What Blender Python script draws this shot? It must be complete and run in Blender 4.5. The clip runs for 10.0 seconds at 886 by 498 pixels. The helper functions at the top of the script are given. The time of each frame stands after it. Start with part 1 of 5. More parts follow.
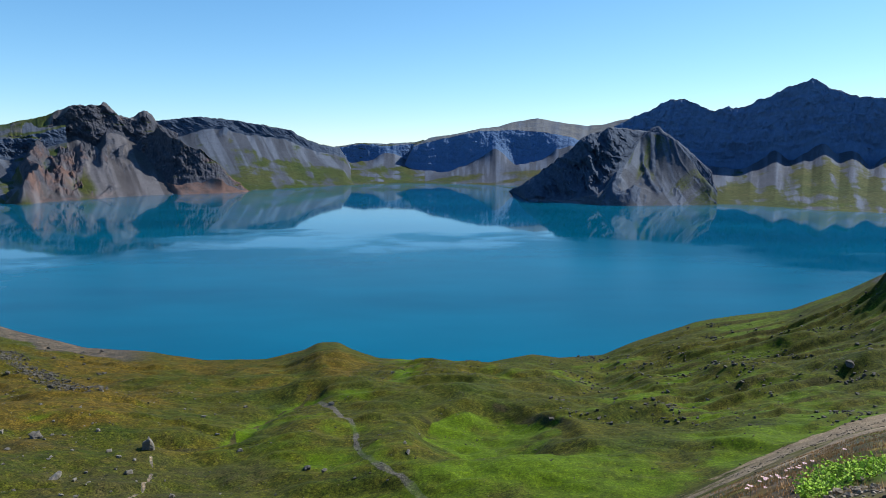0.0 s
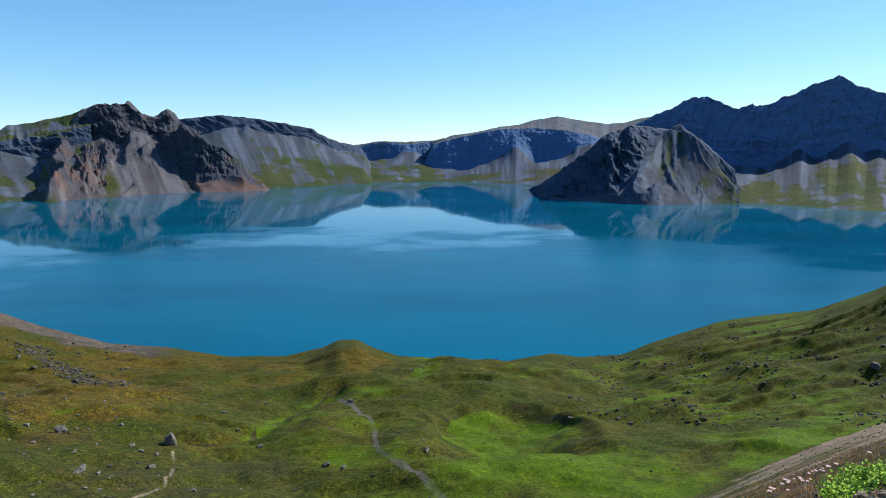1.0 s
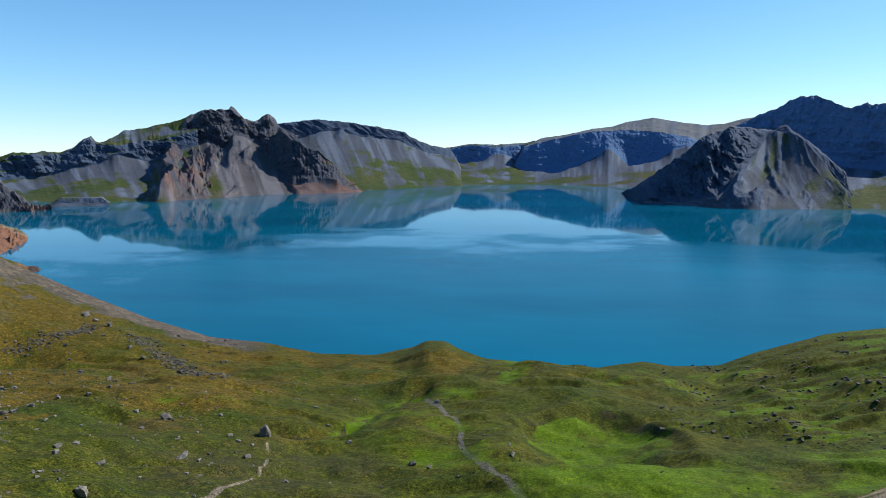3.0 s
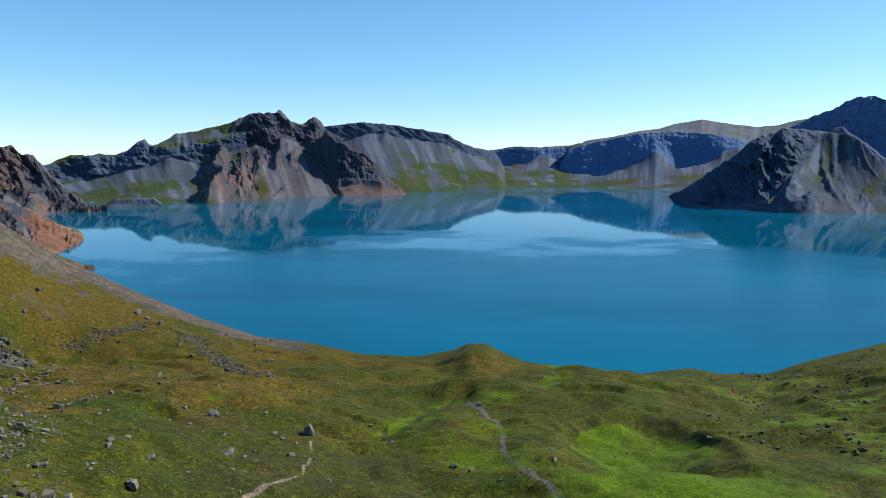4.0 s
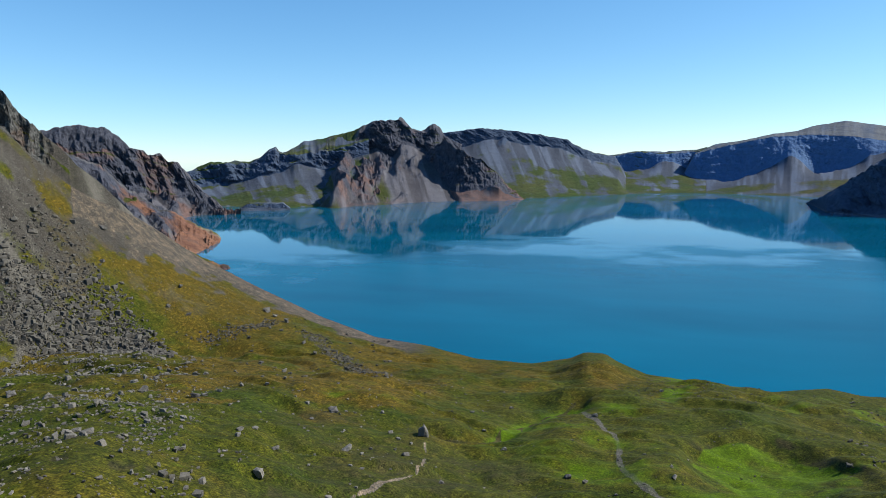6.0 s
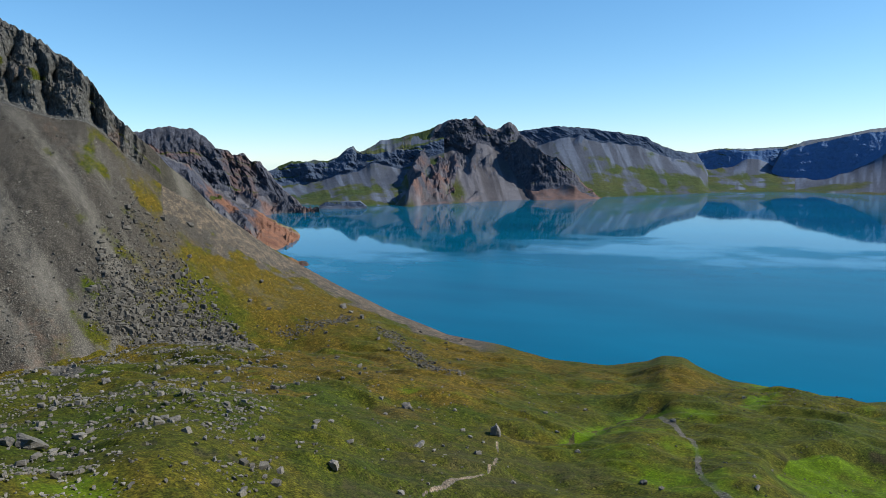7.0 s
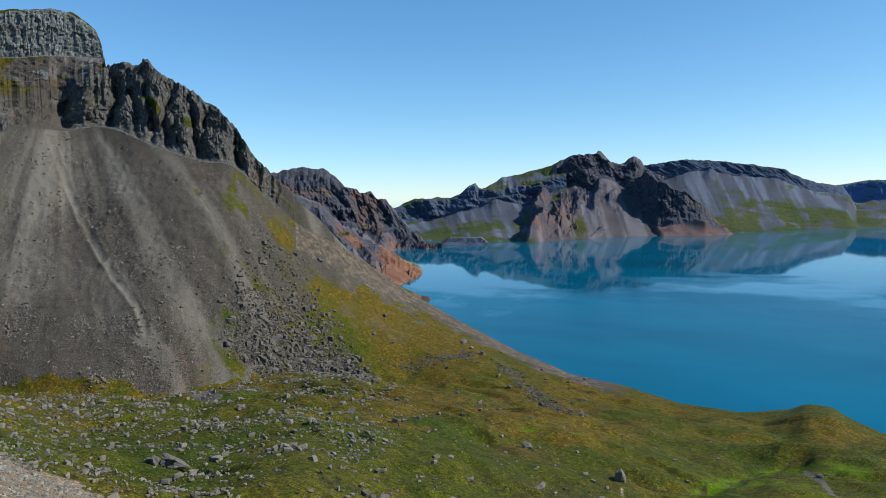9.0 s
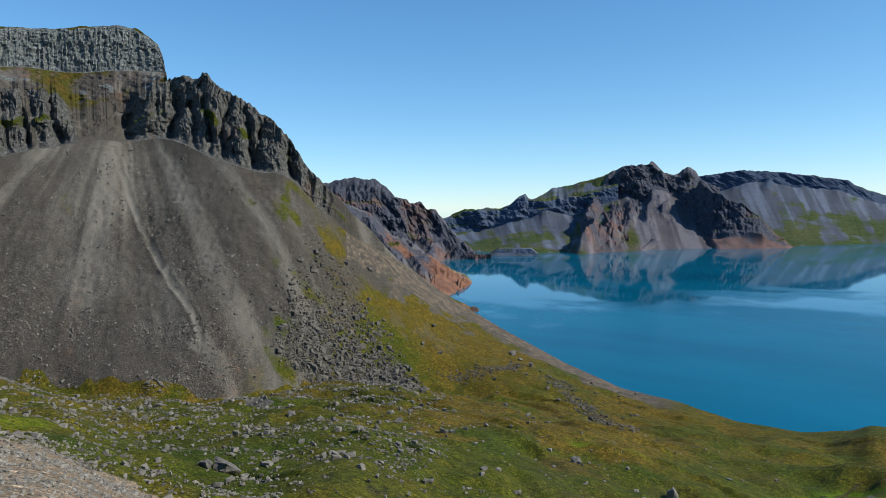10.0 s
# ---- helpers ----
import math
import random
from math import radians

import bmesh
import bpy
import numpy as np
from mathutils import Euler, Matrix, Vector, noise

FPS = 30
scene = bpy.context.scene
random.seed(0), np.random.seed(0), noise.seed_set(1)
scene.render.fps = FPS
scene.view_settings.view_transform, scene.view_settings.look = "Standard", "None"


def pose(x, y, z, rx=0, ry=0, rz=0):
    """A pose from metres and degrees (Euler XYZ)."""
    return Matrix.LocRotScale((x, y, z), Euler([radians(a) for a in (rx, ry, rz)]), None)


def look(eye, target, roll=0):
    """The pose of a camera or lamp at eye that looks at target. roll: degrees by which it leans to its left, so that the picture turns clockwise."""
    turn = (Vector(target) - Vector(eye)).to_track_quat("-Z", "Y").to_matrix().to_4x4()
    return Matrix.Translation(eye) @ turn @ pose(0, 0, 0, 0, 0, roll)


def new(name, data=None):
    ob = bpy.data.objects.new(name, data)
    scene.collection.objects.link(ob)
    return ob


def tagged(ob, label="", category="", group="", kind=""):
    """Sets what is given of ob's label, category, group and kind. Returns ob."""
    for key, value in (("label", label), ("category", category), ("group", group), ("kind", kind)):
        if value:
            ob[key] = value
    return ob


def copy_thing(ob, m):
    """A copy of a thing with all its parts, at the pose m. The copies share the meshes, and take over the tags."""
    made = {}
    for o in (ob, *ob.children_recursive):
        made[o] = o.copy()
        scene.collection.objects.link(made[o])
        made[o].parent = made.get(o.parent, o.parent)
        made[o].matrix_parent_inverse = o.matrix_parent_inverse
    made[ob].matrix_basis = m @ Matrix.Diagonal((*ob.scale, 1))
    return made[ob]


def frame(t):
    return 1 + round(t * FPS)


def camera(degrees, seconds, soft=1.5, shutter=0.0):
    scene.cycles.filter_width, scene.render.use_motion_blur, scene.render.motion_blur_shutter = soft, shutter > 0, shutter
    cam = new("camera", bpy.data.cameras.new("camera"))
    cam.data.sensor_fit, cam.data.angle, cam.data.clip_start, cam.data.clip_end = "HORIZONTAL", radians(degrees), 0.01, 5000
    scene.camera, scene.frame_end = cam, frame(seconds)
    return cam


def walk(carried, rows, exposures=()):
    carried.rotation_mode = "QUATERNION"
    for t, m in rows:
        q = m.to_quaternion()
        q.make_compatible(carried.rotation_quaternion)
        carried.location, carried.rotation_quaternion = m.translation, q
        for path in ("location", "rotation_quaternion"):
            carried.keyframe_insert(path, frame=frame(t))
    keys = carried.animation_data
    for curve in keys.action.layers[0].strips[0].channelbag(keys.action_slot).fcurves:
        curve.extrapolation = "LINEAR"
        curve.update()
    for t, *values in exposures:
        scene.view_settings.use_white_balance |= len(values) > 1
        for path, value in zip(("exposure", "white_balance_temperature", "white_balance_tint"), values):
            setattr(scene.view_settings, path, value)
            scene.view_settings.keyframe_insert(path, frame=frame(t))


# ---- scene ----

# the eye stands still on the slope and turns to the left: seconds, yaw, pitch, roll
EYE = 165.0          # metres over the lake
cam = camera(64.7, 10.0, soft=0.5)
TURNS = [
    (0, 0.00, -8.09, 0.00),
    (0.5, 0.92, -8.13, -0.08),
    (1, 1.61, -8.23, -0.00),
    (1.5, 3.29, -8.07, -0.25),
    (2, 5.02, -7.94, 0.02),
    (2.5, 7.08, -7.96, 0.01),
    (4, 12.51, -7.79, -0.17),
    (4.5, 14.76, -7.43, 0.02),
    (5, 17.32, -7.45, -0.33),
    (5.5, 19.65, -7.22, -0.41),
    (7, 28.20, -7.34, -0.70),
    (7.5, 31.52, -6.71, -0.80),
    (8, 33.40, -6.25, -1.28),
    (8.5, 36.20, -5.37, -1.52),
    (9, 38.09, -4.21, -1.33),
    (9.5, 39.68, -3.68, -0.85),
    (10, 42.11, -3.27, -1.06),
]


def aim(yaw, pitch, roll):
    a, e = radians(yaw), radians(pitch)
    way = Vector((-math.sin(a) * math.cos(e), math.cos(a) * math.cos(e), math.sin(e)))
    eye = Vector((0, 0, EYE))
    return look(eye, eye + way, roll)


walk(cam, [(t, aim(y, p, r)) for t, y, p, r in TURNS],
     exposures=((0.0, 0.45), (5.0, 0.45), (10.0, 0.35)))

# ---- light ----
SUN_AZ, SUN_EL = -64.0, 40.0     # azimuth to the left of north, height
world = bpy.data.worlds.new("sky")
scene.world = world
world.use_nodes = True
wn = world.node_tree.nodes
sky = wn.new("ShaderNodeTexSky")
sky.sky_type = "NISHITA"
sky.sun_disc = False
sky.sun_elevation, sky.sun_rotation = radians(SUN_EL), radians(-SUN_AZ)
sky.altitude, sky.air_density, sky.dust_density, sky.ozone_density = 2300, 1.0, 0.2, 2.0
apart, together = wn.new("ShaderNodeSeparateColor"), wn.new("ShaderNodeCombineColor")
world.node_tree.links.new(sky.outputs[0], apart.inputs[0])
for band, (power, gain) in enumerate(((1.1, 0.44), (0.88, 0.82), (0.74, 1.23))):
    bend, scale = wn.new("ShaderNodeMath"), wn.new("ShaderNodeMath")
    bend.operation, scale.operation = "POWER", "MULTIPLY"
    bend.inputs[1].default_value, scale.inputs[1].default_value = power, gain
    world.node_tree.links.new(apart.outputs[band], bend.inputs[0])
    world.node_tree.links.new(bend.outputs[0], scale.inputs[0])
    world.node_tree.links.new(scale.outputs[0], together.inputs[band])
world.node_tree.links.new(together.outputs[0], wn["Background"].inputs["Color"])
wn["Background"].inputs["Strength"].default_value = 0.157

lamp = bpy.data.lights.new("sun", "SUN")
lamp.energy, lamp.angle, lamp.color = 5.0, radians(0.53), (1.0, 0.94, 0.84)
sun = new("sun", lamp)
sa, se = radians(SUN_AZ), radians(SUN_EL)
sun.matrix_world = look((-math.sin(sa) * math.cos(se) * 900, math.cos(sa) * math.cos(se) * 900, 900 * math.sin(se)), (0, 0, 0))


# ---- noise and small tools ----
def lattice(ix, iy, seed):
    h = (ix.astype(np.int64) * 374761393 + iy.astype(np.int64) * 668265263 + seed * 974634777) & 0x7FFFFFFF
    h = ((h ^ (h >> 13)) * 1274126177) & 0x7FFFFFFF
    return ((h ^ (h >> 16)) & 0xFFFF) / 32767.5 - 1.0


def vnoise(x, y, seed=0):
    x, y = np.broadcast_arrays(np.asarray(x, float), np.asarray(y, float))
    ix, iy = np.floor(x), np.floor(y)
    fx, fy = x - ix, y - iy
    fx, fy = fx * fx * fx * (fx * (fx * 6 - 15) + 10), fy * fy * fy * (fy * (fy * 6 - 15) + 10)
    a, b = lattice(ix, iy, seed), lattice(ix + 1, iy, seed)
    c, d = lattice(ix, iy + 1, seed), lattice(ix + 1, iy + 1, seed)
    return (a + (b - a) * fx) * (1 - fy) + (c + (d - c) * fx) * fy


def fbm(x, y, seed=0, octaves=5, gain=0.5):
    total, amp = 0.0, 1.0
    for k in range(octaves):
        total = total + amp * vnoise(x * 2**k + 17.3 * k, y * 2**k - 9.1 * k, seed + k)
        amp *= gain
    return total


def ridged(x, y, seed=0, octaves=4, gain=0.55):
    total, amp, norm = 0.0, 1.0, 0.0
    for k in range(octaves):
        total = total + amp * (1 - np.abs(vnoise(x * 2**k + 5.7 * k, y * 2**k + 3.3 * k, seed + k)) * 1.6)
        norm += amp
        amp *= gain
    return total / norm


def step(lo, hi, v):
    s = np.clip((v - lo) / (hi - lo), 0, 1)
    return s * s * (3 - 2 * s)


def table(rows, az, column):
    rows = sorted(rows)
    return np.interp(az, [r[0] for r in rows], [r[column] for r in rows])


def smooth_table(rows, az, column, width=1.5):
    """The same, rounded off over some degrees."""
    return sum(w * table(rows, az + d * width, column) for d, w in ((-1, 0.15), (-0.5, 0.22), (0, 0.26), (0.5, 0.22), (1, 0.15)))


def polar(az, r):
    a = np.radians(az)
    return -np.sin(a) * r, np.cos(a) * r


def height_at(r, el):
    return EYE + r * np.tan(np.radians(el))


def sheet(name, x, y, z, material, covers=(), closed=False, smooth=True):
    """A mesh from a grid of places; covers: name and four channels each, what covers the ground there."""
    rows, cols = x.shape
    me = bpy.data.meshes.new(name)
    me.vertices.add(rows * cols)
    me.vertices.foreach_set("co", np.stack([x, y, z], -1).astype(np.float32).ravel())
    i = np.arange(rows * cols).reshape(rows, cols)
    if closed:
        i = np.concatenate([i, i[:, :1]], 1)
    q = np.stack([i[:-1, :-1], i[:-1, 1:], i[1:, 1:], i[1:, :-1]], -1).reshape(-1, 4)[:, ::-1]
    me.loops.add(q.size)
    me.loops.foreach_set("vertex_index", q.ravel().astype(np.int32))
    me.polygons.add(len(q))
    me.polygons.foreach_set("loop_start", np.arange(0, q.size, 4, dtype=np.int32))
    me.polygons.foreach_set("use_smooth", np.full(len(q), smooth, dtype=bool))
    me.update(calc_edges=True)
    for key, channels in covers:
        attr = me.attributes.new(key, "FLOAT_COLOR", "POINT")
        data = np.stack([np.broadcast_to(c, x.shape) for c in channels], -1)
        attr.data.foreach_set("color", np.clip(data, 0, 1).astype(np.float32).ravel())
    me.materials.append(material)
    return new(name, me)


def sheet_parts(thing, cuts, x, y, z, material, covers):
    """A sheet cut along its rows into the parts of a thing: (name, first row, last row, label, its own material if any)."""
    for name, lo, hi, label, *own in cuts:
        rows = slice(lo, hi + 1)
        ob = sheet(name, x[rows], y[rows], z[rows], own[0] if own else material, [(key, [np.broadcast_to(c, x.shape)[rows] for c in channels]) for key, channels in covers], smooth="cliff" not in name)
        ob.parent = thing
        tagged(ob, label)


# ---- materials ----
class Mat:
    def __init__(self, name):
        self.m = bpy.data.materials.new(name)
        self.m.use_nodes = True
        self.t = self.m.node_tree
        self.p = self.t.nodes["Principled BSDF"]
        self.geo = self.t.nodes.new("ShaderNodeNewGeometry")

    def node(self, kind, **sets):
        n = self.t.nodes.new(kind)
        for key, value in sets.items():
            n.inputs[key].default_value = value
        return n

    def link(self, a, b):
        self.t.links.new(a, b)

    def noise(self, scale, detail=4.0, rough=0.6, stretch=None):
        n = self.node("ShaderNodeTexNoise", Scale=scale, Detail=detail, Roughness=rough)
        if stretch:
            v = self.t.nodes.new("ShaderNodeVectorMath")
            v.operation = "MULTIPLY"
            v.inputs[1].default_value = stretch
            self.link(self.geo.outputs["Position"], v.inputs[0])
            self.link(v.outputs[0], n.inputs["Vector"])
        else:
            self.link(self.geo.outputs["Position"], n.inputs["Vector"])
        return n.outputs["Fac"]

    def ramp(self, fac, stops):
        n = self.t.nodes.new("ShaderNodeValToRGB")
        e = n.color_ramp.elements
        while len(e) < len(stops):
            e.new(0.5)
        for s, (at, c) in zip(e, stops):
            s.position, s.color = at, (*c, 1) if len(c) == 3 else c
        self.link(fac, n.inputs[0])
        return n.outputs[0]

    def mix(self, fac, a, b):
        n = self.t.nodes.new("ShaderNodeMix")
        n.data_type = "RGBA"
        for value, socket in ((fac, n.inputs[0]), (a, n.inputs[6]), (b, n.inputs[7])):
            if isinstance(value, (int, float)):
                socket.default_value = value
            elif isinstance(value, tuple):
                socket.default_value = (*value, 1)
            else:
                self.link(value, socket)
        return n.outputs[2]

    def mul(self, a, b, fac=1.0):
        out = self.mix(fac, a, b)
        out.node.blend_type = "MULTIPLY"
        return out

    def cells(self, scale, stretch=None):
        """Stones: distance from the middle of each, and a random value of each."""
        n = self.node("ShaderNodeTexVoronoi", Scale=scale)
        self.link(self.geo.outputs["Position"], n.inputs["Vector"])
        s = self.t.nodes.new("ShaderNodeSeparateColor")
        self.link(n.outputs["Color"], s.inputs[0])
        return n.outputs["Distance"], s.outputs[0]

    def math(self, op, a, b=0.0, c=0.0):
        n = self.t.nodes.new("ShaderNodeMath")
        n.operation = op
        for value, socket in ((a, n.inputs[0]), (b, n.inputs[1]), (c, n.inputs[2])):
            if isinstance(value, (int, float)):
                socket.default_value = value
            else:
                self.link(value, socket)
        return n.outputs[0]

    def cover(self, key):
        a = self.t.nodes.new("ShaderNodeAttribute")
        a.attribute_name = key
        s = self.t.nodes.new("ShaderNodeSeparateColor")
        self.link(a.outputs["Color"], s.inputs[0])
        return s.outputs[0], s.outputs[1], s.outputs[2], a.outputs["Alpha"]

    def soft(self, mask, noise, width=0.18):
        """A mask broken up at its edge by a noise."""
        v = self.math("ADD", mask, self.math("MULTIPLY_ADD", noise, 0.9, -0.45))
        n = self.t.nodes.new("ShaderNodeMapRange")
        n.interpolation_type = "SMOOTHSTEP"
        n.inputs[1].default_value, n.inputs[2].default_value = 0.5 - width, 0.5 + width
        self.link(v, n.inputs[0])
        return n.outputs[0]

    def bump(self, height, distance, strength=1.0, before=None):
        n = self.node("ShaderNodeBump", Strength=strength, Distance=distance)
        self.link(height, n.inputs["Height"])
        if before:
            self.link(before, n.inputs["Normal"])
        return n.outputs[0]

    def done(self, colour, roughness=0.9, normal=None, specular=0.25):
        for value, key in ((colour, "Base Color"), (roughness, "Roughness"), (specular, "Specular IOR Level")):
            if isinstance(value, (int, float)):
                self.p.inputs[key].default_value = value
            elif isinstance(value, tuple):
                self.p.inputs[key].default_value = (*value, 1)
            else:
                self.link(value, self.p.inputs[key])
        if normal:
            self.link(normal, self.p.inputs["Normal"])
        return self.m


def land_material(name, unit, grain, cool=(1.0, 1.0, 1.0), hard=(0.8, 0.8, 0.8), veg=(0.86, 0.86, 0.86), rust=((0.12, 0.062, 0.045), (0.3, 0.15, 0.09)), ash=(1.0, 1.0, 1.0), relief=0.85, plain_rock=0.0):
    """Scree, rock, grass, dry grass, lush grass, pale gravel, red rock by what covers the place. unit: the grain's size in metres."""
    m = Mat(name)
    rock, grass, dry, lush = m.cover("cover")
    pale, red, dark, streak = m.cover("cover_more")
    fine, mid, wide = m.noise(1.0 / unit, 5, 0.75), m.noise(0.16 / unit, 5, 0.65), m.noise(0.025 / unit, 4)
    tufts = m.noise(0.55 / unit, 3, 0.7)
    edge, each = m.cells(1.3 / unit)
    seam, lump = m.cells(0.33 / unit)
    g = grain
    # the shadow in the gaps between stones is painted as dark cell rims
    stones = m.mul(m.ramp(edge, [(0.25, (1, 1, 1)), (0.62, (1 - 0.6 * g,) * 3)]), m.ramp(each, [(0.0, (1 - 0.4 * g,) * 3), (0.7, (1, 1, 1)), (1.0, (1 + 0.3 * g,) * 3)]))
    even = m.ramp(streak, [(0.4, (0, 0, 0)), (0.8, (0.6, 0.6, 0.6))])
    stones = m.mix(even, stones, (0.92, 0.92, 0.92))
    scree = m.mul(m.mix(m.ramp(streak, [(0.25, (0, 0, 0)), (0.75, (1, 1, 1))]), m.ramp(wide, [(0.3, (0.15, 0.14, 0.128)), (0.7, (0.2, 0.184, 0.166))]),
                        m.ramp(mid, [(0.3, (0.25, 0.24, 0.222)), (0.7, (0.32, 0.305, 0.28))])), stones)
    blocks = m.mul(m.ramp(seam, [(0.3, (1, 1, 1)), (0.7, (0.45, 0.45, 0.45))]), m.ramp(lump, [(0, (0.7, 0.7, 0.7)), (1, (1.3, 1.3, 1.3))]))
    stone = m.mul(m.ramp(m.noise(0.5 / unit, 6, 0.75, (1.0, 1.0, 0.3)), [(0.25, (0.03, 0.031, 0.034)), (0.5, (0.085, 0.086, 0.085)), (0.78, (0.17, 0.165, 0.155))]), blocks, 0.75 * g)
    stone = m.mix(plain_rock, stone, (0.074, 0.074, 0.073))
    redder = m.mul(m.ramp(mid, [(0.3, rust[0]), (0.7, rust[1])]), stones, 0.6)
    turf = m.mix(m.ramp(wide, [(0.35, (0, 0, 0)), (0.65, (1, 1, 1))]),
                 m.ramp(tufts, [(0.3, (0.024, 0.042, 0.005)), (0.5, (0.045, 0.07, 0.008)), (0.7, (0.075, 0.1, 0.014))]),
                 m.ramp(tufts, [(0.3, (0.044, 0.05, 0.007)), (0.5, (0.08, 0.084, 0.012)), (0.7, (0.12, 0.116, 0.02))]))
    turf = m.mul(turf, veg)
    straw = m.ramp(tufts, [(0.3, (0.068, 0.049, 0.01)), (0.5, (0.128, 0.088, 0.018)), (0.7, (0.19, 0.13, 0.032))])
    straw = m.mul(straw, veg)
    fresh = m.mul(m.ramp(tufts, [(0.3, (0.064, 0.12, 0.004)), (0.7, (0.115, 0.195, 0.007))]), veg)
    gravel = m.mul(m.ramp(mid, [(0.25, (0.24, 0.2, 0.155)), (0.8, (0.38, 0.325, 0.26))]), stones, 0.75)
    pebble, one = m.cells(7.0)
    small = m.mul(m.ramp(pebble, [(0.3, (1.08, 1.08, 1.08)), (0.7, (0.6, 0.6, 0.6))]), m.ramp(one, [(0, (0.75, 0.73, 0.7)), (1, (1.25, 1.25, 1.25))]))
    gravel = m.mul(gravel, small, grain)
    rubble, each_one = m.cells(1.6)
    gravel = m.mul(gravel, m.mul(m.ramp(rubble, [(0.2, (1.15, 1.15, 1.15)), (0.6, (0.6, 0.58, 0.55))]), m.ramp(each_one, [(0, (0.65, 0.62, 0.58)), (1, (1.3, 1.3, 1.3))])), 0.7 * grain)
    gravel = m.mul(gravel, ash)
    speck = m.ramp(fine, [(0.34, (1 - 0.32 * g,) * 3), (0.52, (1, 1, 1)), (0.68, (1 + 0.32 * g,) * 3)])
    blade, tone = m.cells(2.0 / unit)
    clod, clod_tone = m.cells(0.42 / unit)
    # clods: tops painted lighter and rims darker, as light falls on small hummocks
    weave = m.mul(m.mul(m.ramp(tone, [(0.0, (1 - 0.6 * g,) * 3), (0.12, (1 - 0.08 * g,) * 3), (0.85, (1, 1, 1)), (1.0, (1 + 0.4 * g, 1 + 0.36 * g, 1 + 0.2 * g))]), m.ramp(clod, [(0.2, (1 + 0.06 * g,) * 3), (0.65, (1 - 0.14 * g,) * 3)])),
                  m.ramp(clod_tone, [(0.0, (1 - 0.3 * g, 1 - 0.22 * g, 1 - 0.3 * g)), (1.0, (1 + 0.3 * g, 1 + 0.22 * g, 1 + 0.2 * g))]))
    weave = m.mul(weave, m.ramp(m.noise(1.5 / unit, 2, 0.5), [(0.36, (1 - 0.42 * g,) * 3), (0.5, (1, 1, 1)), (0.64, (1 + 0.4 * g, 1 + 0.38 * g, 1 + 0.25 * g))]))
    spot, which = m.cells(0.85 / unit)
    sparse = m.math("MULTIPLY", m.math("LESS_THAN", spot, 0.33), m.math("LESS_THAN", which, 0.2))
    weave = m.mix(m.math("MULTIPLY", sparse, 0.7 * g), weave, m.mul(weave, (0.35, 0.36, 0.4)))
    turf, straw, fresh = m.mul(turf, weave), m.mul(straw, weave), m.mul(fresh, weave, 0.55)
    turf, straw, fresh, scree = m.mul(turf, speck), m.mul(straw, speck), m.mul(fresh, speck), m.mul(scree, speck)
    bare = m.soft(rock, mid)
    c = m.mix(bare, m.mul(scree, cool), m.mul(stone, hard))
    c = m.mix(m.soft(red, mid, 0.3), c, redder)
    c = m.mix(m.soft(grass, fine, 0.2), c, turf)
    c = m.mix(m.math("MULTIPLY", m.soft(dry, mid, 0.4), 0.8), c, straw)
    c = m.mix(m.soft(lush, mid, 0.35), c, fresh)
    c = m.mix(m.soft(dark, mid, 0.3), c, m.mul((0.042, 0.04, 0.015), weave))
    c = m.mix(m.soft(pale, mid, 0.25), c, gravel)
    n = m.bump(mid, 1.5 * unit, 0.12)
    loose = m.math("SUBTRACT", 1.0, m.math("MINIMUM", m.math("ADD", grass, lush), 1.0))
    n = m.bump(edge, -0.5 * unit, 0.0, n)
    m.link(m.math("MULTIPLY_ADD", loose, 0.55 * g, 0.05), n.node.inputs["Strength"])
    n = m.bump(tufts, 0.7 * unit, 0.13, n)
    n = m.bump(m.noise(0.28 / unit, 6, 0.72, (1.0, 1.0, 0.5)), 3.0 * unit, 0.0, n)
    m.link(m.math("MULTIPLY", bare, relief), n.node.inputs["Strength"])
    return m.done(c, 0.93, n, 0.12)


LAND_NEAR = land_material("meadow_and_scree", 0.9, 1.0, (0.53, 0.52, 0.475), (1.12, 1.12, 1.06), (0.73, 0.71, 0.48), ((0.1, 0.06, 0.04), (0.2, 0.125, 0.085)), (1.25, 1.16, 1.03))
# copy of LAND_NEAR: greyer rock, brightened to carry the light on the upper wall
WALL_ROCK = land_material("grey_lit_wall_rock", 0.9, 1.0, (0.5, 0.48, 0.455), (1.55, 1.7, 1.68), (0.62, 0.58, 0.5), ((0.1, 0.06, 0.04), (0.2, 0.125, 0.085)), (1.2, 1.1, 1.0))
# far lands: the blue of distance haze is put into their base colours
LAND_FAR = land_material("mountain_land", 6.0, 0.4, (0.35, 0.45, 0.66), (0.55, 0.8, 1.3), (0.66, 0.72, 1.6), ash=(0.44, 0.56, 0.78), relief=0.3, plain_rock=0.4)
# copy of LAND_FAR for the shaded walls, with thicker haze painted in its colours
LAND_HAZED = land_material("hazy_shaded_mountain_land", 6.0, 0.4, (0.37, 0.49, 0.75), (0.95, 1.75, 3.3), (0.66, 0.72, 1.6), ash=(0.44, 0.56, 0.78), relief=0.1, plain_rock=0.75)
LAND_BROWN = land_material("brown_mountain_land", 5.0, 0.5, (0.41, 0.43, 0.53), (0.68, 0.74, 0.98), (0.64, 0.66, 1.1), ((0.085, 0.055, 0.052), (0.17, 0.11, 0.095)))
LAND_RUST = land_material("rusty_spur", 4.0, 0.6, (0.4, 0.42, 0.47), (0.8, 0.85, 1.1), (0.72, 0.68, 0.85), ((0.095, 0.048, 0.034), (0.23, 0.115, 0.07)))


